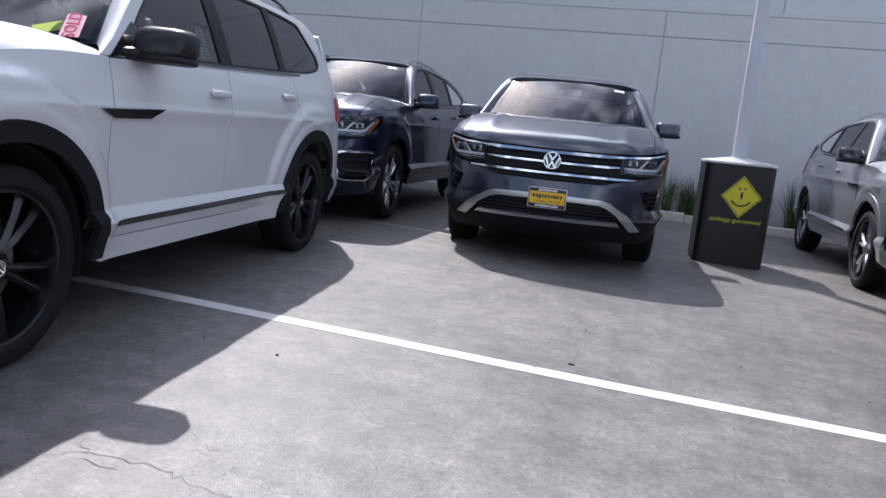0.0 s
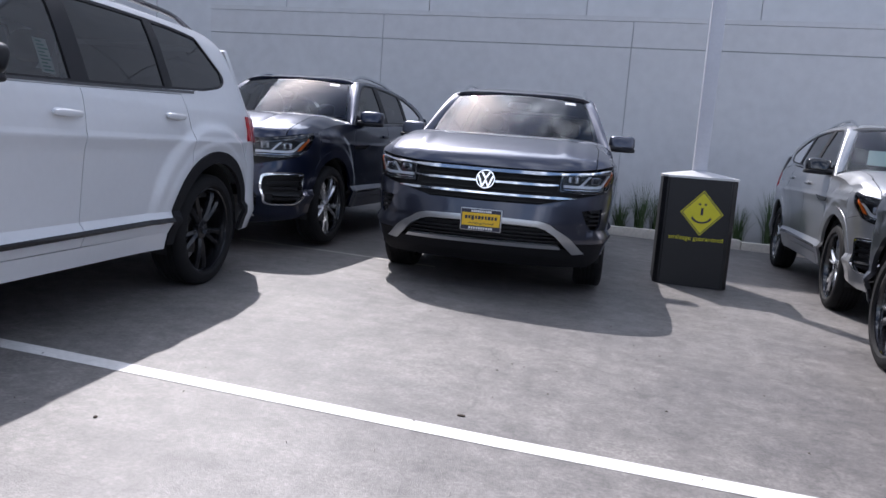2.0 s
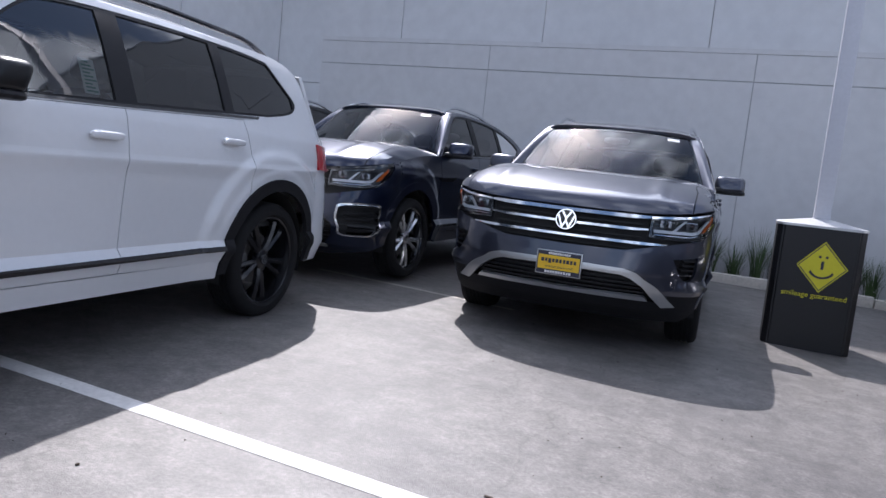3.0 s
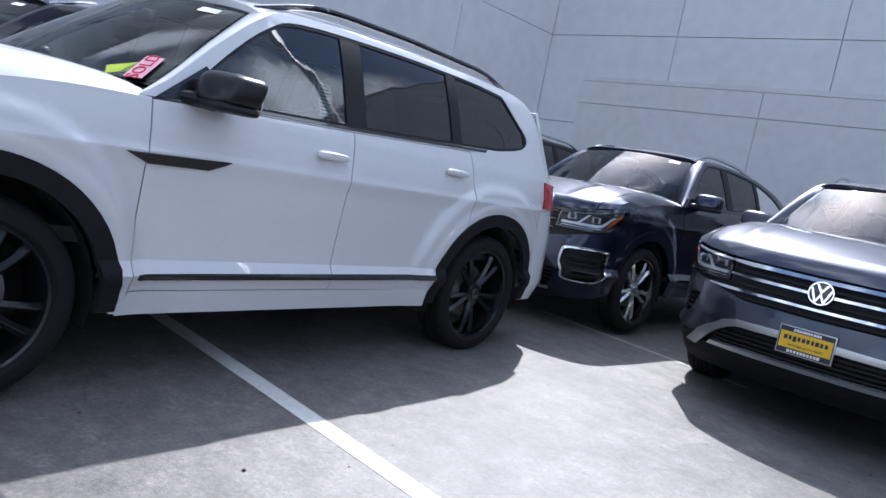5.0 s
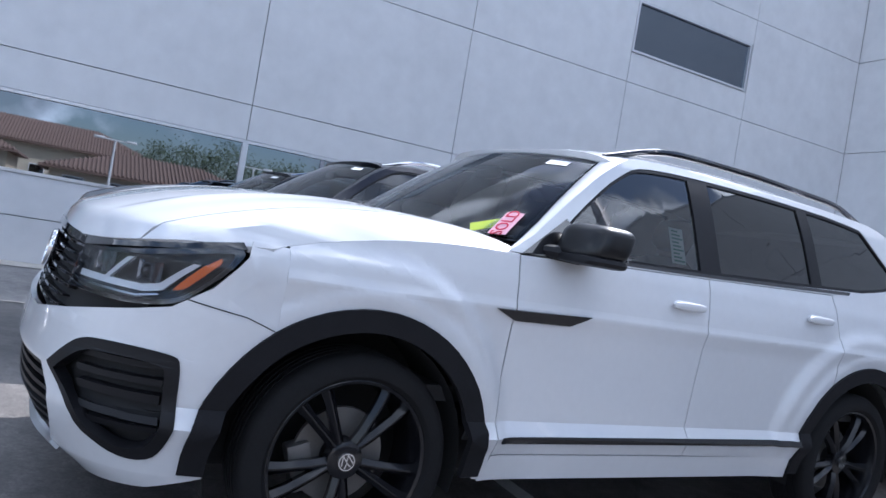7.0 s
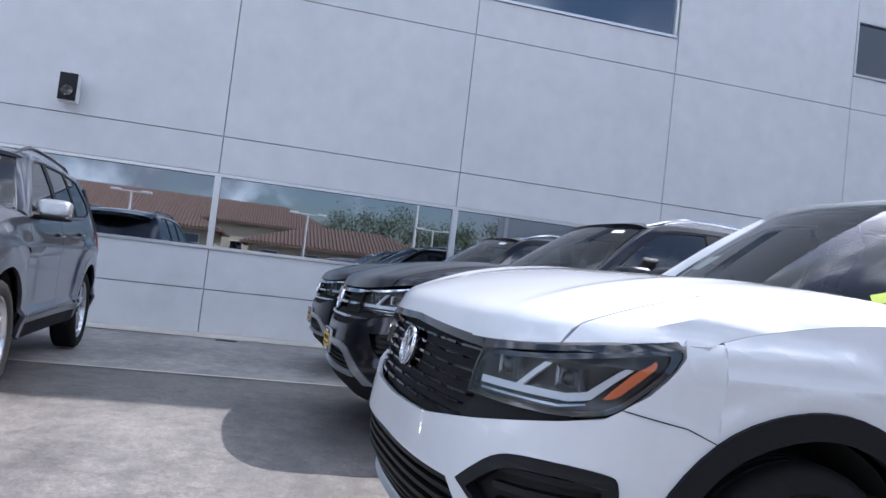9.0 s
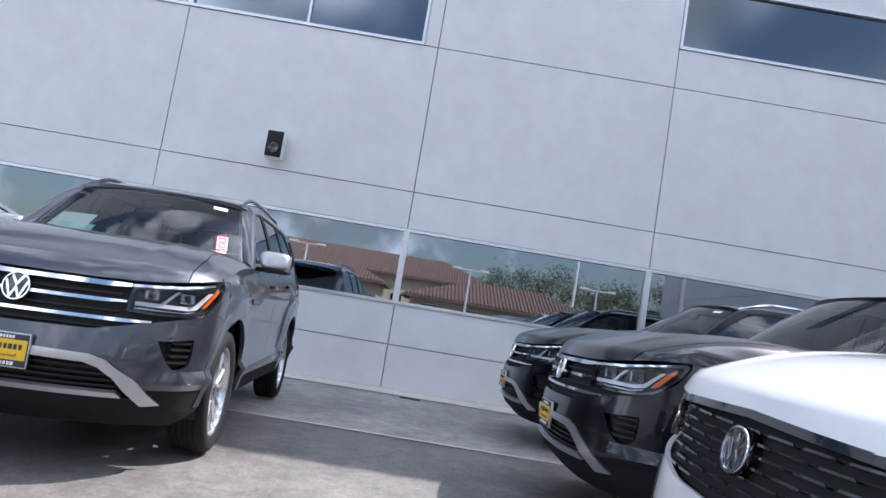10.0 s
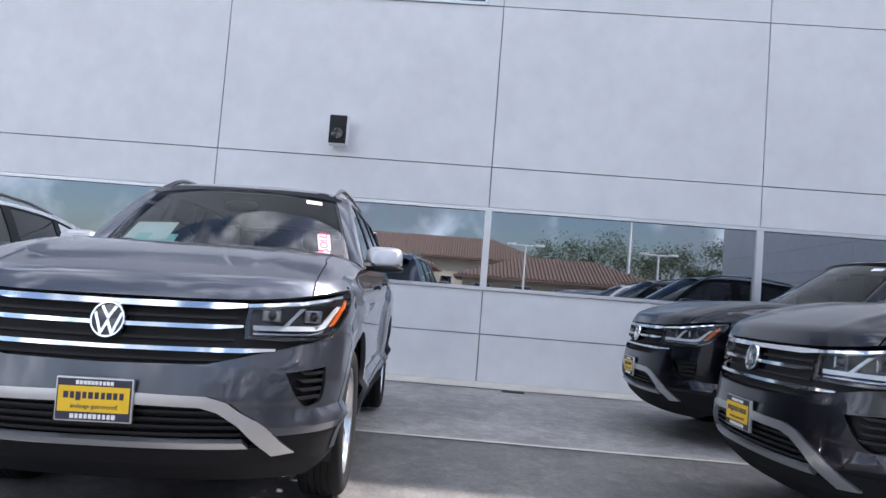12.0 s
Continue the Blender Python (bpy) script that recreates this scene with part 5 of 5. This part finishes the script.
suv("silver grey compact sport utility vehicle beside the planter", P_silver, "sport", "coupe", "machined", (3.20, 8.15), (-0.02, -1), -1.4, (0.93, 0.93, 1.0), plate=False, rails=M_chrome, mirror=M_gloss,
    papers=((0.45, -0.80, 0.55, 0.30, M_paper, "pale printed sheet behind the glass"),), group="parked vehicles")
suv("white compact sport utility vehicle beside the grey one", P_white, "sport", "coupe", "alloy", (-6.05, -4.75), (0.9985, 0.055), 0, (0.93, 0.93, 0.93), plate=False, group="parked vehicles")


# ---- wall fittings and ground details ----
sp = new("wall_speaker")
tagged(sp, "black outdoor loudspeaker on the showroom wall", "speaker")
sy, sz = -2.16, 3.31
m = Matrix.Translation((WX, sy, sz))
part("wall_bracket", add_box(bmesh.new(), -0.005, 0.10, -0.02, 0.02, -0.03, 0.03, 0.004, m), M_black, sp)
part("cabinet", add_box(bmesh.new(), 0.08, 0.27, -0.125, 0.125, -0.205, 0.205, 0.02, m), M_white, sp, "white cabinet rear")
part("front_grille", add_box(bmesh.new(), 0.262, 0.285, -0.118, 0.118, -0.19, 0.195, 0.01, m), M_black, sp, "black mesh front")
part("driver_cone", lathe(bmesh.new(), [(0.0, 0.004), (0.03, 0.010), (0.07, 0.016), (0.078, 0.010), (0.080, 0.0)], 24, m @ Matrix.Translation((0.285, 0, -0.06)) @ Matrix.Rotation(radians(90), 4, 'Y')), M_gloss, sp)

dr = new("drain_grate")
tagged(dr, "small cast iron drain grate in the concrete strip", "drain")
dz = gz(-10.8) + 0.008
part("frame", add_box(bmesh.new(), -10.88, -10.70, 0.27, 0.55, dz - 0.05, dz + 0.003, 0.002), M_steelgrate, dr)
for i in range(6):
    part("grate_bar", add_box(bmesh.new(), -10.87, -10.71, 0.295 + i * 0.042, 0.315 + i * 0.042, dz + 0.003, dz + 0.010), M_steelgrate, dr, smooth=False)

rng = random.Random(11)
M_leafbit = mat("dry_leaf", (0.05, 0.035, 0.025), 0.9, 0, 0.3, 30)
bm = bmesh.new()
for i in range(150):
    x, y = rng.uniform(-2.6, 3.5), rng.uniform(1.0, 7.0)
    a, L, w = rng.uniform(0, 6.28), rng.uniform(0.004, 0.011), rng.uniform(0.002, 0.004)
    u, v = Vector((math.cos(a), math.sin(a), 0)), Vector((-math.sin(a), math.cos(a), 0))
    c = Vector((x, y, gz(x) + 0.004))
    vs = [bm.verts.new(c + u * L), bm.verts.new(c + v * w + Vector((0, 0, 0.006))), bm.verts.new(c - u * L), bm.verts.new(c - v * w + Vector((0, 0, 0.002)))]
    bm.faces.new(vs)
tagged(part("leaf_litter", bm, M_leafbit, smooth=False), "scattered dry leaf bits on the pavement", kind="stuff")
for x, y, L in ((-1.424, 3.165, 0.009), (-0.165, 3.881, 0.024), (0.55, 2.55, 0.02)):
    bm = bmesh.new()
    rounded(bm, x, y, gz(x) + 0.004, L * 0.8, 0.008, 0.004, None, 0.8, 6)
    tagged(part("dry_leaf", bm, M_leafbit), "curled dry leaf on the pavement", "leaf", "fallen leaves")

# one more vehicle at the edge of the lane
suv("metallic grey sport utility vehicle nose to nose with the silver one", P_grey, "bars", "long", "machined", (3.07, 5.98), (0.02, 1), 1.4, plate=False, rails=M_chrome, group="parked vehicles")


# ---- houses and trees across the road, mirrored in the showroom windows ----
def house(x0, x1, y0, y1, eave, ridge, label):
    h = new("house")
    tagged(h, label, "house", "houses across the road")
    g = -0.3
    part("wall", add_box(bmesh.new(), x0, x1, y0, y1, g, eave), M_cream, h, smooth=False)
    o = 0.7
    A, B, C, D = (x0 - o, y0 - o), (x1 + o, y0 - o), (x1 + o, y1 + o), (x0 - o, y1 + o)
    k = (x1 - x0) / 2 + o
    xm = (x0 + x1) / 2
    bm = bmesh.new()
    lo = [bm.verts.new((*p, eave)) for p in (A, B, C, D)]
    lb = [bm.verts.new((*p, eave - 0.18)) for p in (A, B, C, D)]
    r0, r1 = bm.verts.new((xm, y0 - o + k, ridge)), bm.verts.new((xm, y1 + o - k, ridge))
    bm.faces.new((lo[0], lo[1], r0))
    bm.faces.new((lo[1], lo[2], r1, r0))
    bm.faces.new((lo[2], lo[3], r1))
    bm.faces.new((lo[3], lo[0], r0, r1))
    bm.faces.new(lb)
    for i in range(4):
        bm.faces.new((lo[i], lo[(i + 1) % 4], lb[(i + 1) % 4], lb[i]))
    roof = part("roof", bm, M_tile, h, "red clay tile roof", smooth=False)
    # rows of barrel tiles on the slope that faces the lot
    bm = bmesh.new()
    n = int((y1 - y0 + 2 * o) / 0.30)
    for i in range(n):
        y = y0 - o + (i + 0.5) * 0.30
        top = min(1.0, (y - (y0 - o)) / k, ((y1 + o) - y) / k)
        if top < 0.05:
            continue
        p0, p1 = Vector((x0 - o - 0.03, y, eave + 0.03)), Vector((x0 - o + k * top, y, eave + (ridge - eave) * top + 0.03))
        tube(bm, [p0, p1], 0.085, 6)
    part("roof_tiles", bm, M_tile, roof)
    n = max(2, int((y1 - y0) / 3.2))
    for i in range(n):
        yc = y0 + (i + 0.5) * (y1 - y0) / n
        zt = min(eave - 0.6, 3.4)
        w = part("window", add_box(bmesh.new(), x0 - 0.04, x0 + 0.05, yc - 0.65, yc + 0.65, zt - 1.3, zt), M_winglass, h, "dark house window", smooth=False)
        bm = bmesh.new()
        for a, b, c, d in ((-0.72, 0.72, 0, 0.08), (-0.72, 0.72, -1.38, -1.3), (-0.72, -0.65, -1.3, 0), (0.65, 0.72, -1.3, 0)):
            add_box(bm, x0 - 0.08, x0 + 0.02, yc + a, yc + b, zt + c, zt + d)
        part("window_frame", bm, M_white, w, smooth=False)
    return h


house(40, 50, -22, -4, 3.6, 6.1, "cream stucco house with a hipped red tile roof")
house(36, 46, -1, 15, 2.9, 4.9, "cream stucco house with a low red tile roof")
house(38, 48, 22, 44, 3.4, 5.6, "long cream stucco house with a red tile roof")
house(62, 74, -40, 8, 5.6, 8.4, "two storey cream building on the slope behind")


def tree(x, y, h, seed, label):
    t = new("tree")
    tagged(t, label, "tree", "trees across the road")
    r = random.Random(seed)
    bm = bmesh.new()
    tube(bm, [(x, y, -0.4), (x + 0.1, y, h * 0.25), (x, y + 0.1, h * 0.55)], [0.28, 0.2, 0.12], 8)
    ends = []
    for i in range(7):
        a = i * 0.9 + r.uniform(0, 0.4)
        e = Vector((x + math.cos(a) * h * 0.24, y + math.sin(a) * h * 0.24, h * r.uniform(0.6, 0.92)))
        tube(bm, [(x, y, h * (0.3 + 0.03 * i)), (x + math.cos(a) * h * 0.1, y + math.sin(a) * h * 0.1, h * 0.55), e], [0.1, 0.06, 0.02], 6)
        ends.append(e)
    part("trunk", bm, M_bark, t)
    vs, fs = [], []
    for i in range(2600):
        c = r.choice(ends) + Vector((r.gauss(0, 1), r.gauss(0, 1), r.gauss(0, 0.7))) * h * 0.10
        u = Vector((r.gauss(0, 1), r.gauss(0, 1), r.gauss(0, 1))).normalized() * r.uniform(0.10, 0.2)
        v = u.orthogonal().normalized() * r.uniform(0.05, 0.1)
        b = len(vs)
        vs += [c - u, c + v, c + u, c - v]
        fs.append((b, b + 1, b + 2, b + 3))
    me = bpy.data.meshes.new("crown")
    me.from_pydata([tuple(p) for p in vs], [], fs)
    me.materials.append(M_leaf)
    o = new("crown", me)
    o.parent = t
    return t


for i, (x, y, h) in enumerate(((34, 17.5, 4.6), (52, 18.8, 8.0), (58, 9, 8.0), (56, 14, 9.0), (54, 27, 9.0), (56, 36, 9.5), (54, -26, 9.0), (36, 48, 8.0), (50, 52, 9.0))):
    tree(x, y, h, 20 + i, "leafy green tree between the houses")
for y in (-6.5, 2.5, 9.5):
    lp = new("street_lamp")
    tagged(lp, "white twin-arm lot lamp across the lane", "street lamp", "lot lamps")
    part("shaft", tube(bmesh.new(), [(17, y, -0.26), (17, y, 4.1)], [0.07, 0.05], 10), M_white, lp)
    part("arm", add_box(bmesh.new(), 16.95, 17.05, y - 0.7, y + 0.7, 4.1, 4.16, 0.01), M_white, lp)
    for s in (-1, 1):
        part("lamp_head", add_box(bmesh.new(), 16.85, 17.15, y + s * 0.75 - 0.25, y + s * 0.75 + 0.25, 4.1, 4.22, 0.03), M_white, lp)


# plain shaft for the lamp pole mirrored in the windows, its distance a guess
pl = new("lamp_pole")
tagged(pl, "tall plain white metal pole across the street", "pole")
part("shaft", tube(bmesh.new(), [(40.4, 12.9, -0.6), (40.4, 12.9, 12.0)], [0.15, 0.11], 12), M_white, pl)
part("foot", lathe(bmesh.new(), [(0.0, 0.12), (0.24, 0.12), (0.26, 0.0)], 16, Matrix.Translation((40.4, 12.9, -0.6))), M_white, pl)


def crack(pts, seed):
    """A jagged hairline crack lying in the pavement between a few bends."""
    r = random.Random(seed)
    bm = bmesh.new()
    prev = None
    line = []
    for (x0, y0), (x1, y1) in zip(pts, pts[1:]):
        n = max(3, int(math.hypot(x1 - x0, y1 - y0) / 0.02))
        line += [(x0 + (x1 - x0) * i / n, y0 + (y1 - y0) * i / n) for i in range(n)]
    for i, (x, y) in enumerate(line):
        x, y = x + r.gauss(0, 0.008), y + r.gauss(0, 0.008)
        w = r.uniform(0.0006, 0.0022)
        cur = (bm.verts.new((x, y - w, gz(x) + 0.002)), bm.verts.new((x, y + w, gz(x) + 0.002)))
        if prev:
            bm.faces.new((prev[0], cur[0], cur[1], prev[1]))
        prev = cur
    return tagged(part("pavement_crack", bm, M_steelgrate, smooth=False), "dark hairline crack in the pavement", kind="structure")


crack([(-1.56, 1.605), (-1.583, 1.745), (-1.631, 1.934), (-1.506, 2.059), (-1.293, 2.086), (-1.077, 2.025), (-0.908, 2.007), (-0.72, 1.95)], 1)
crack([(-1.506, 2.059), (-1.54, 2.10), (-1.588, 2.16)], 2)
crack([(-1.264, 2.191), (-1.223, 2.247), (-1.129, 2.25)], 3)
crack([(-1.611, 1.729), (-1.596, 1.805), (-1.631, 1.934)], 4)
crack([(-1.499, 2.03), (-1.393, 2.014), (-1.33, 2.04)], 6)
crack([(-0.083, 2.821), (-0.066, 3.03), (-0.048, 3.234)], 8)
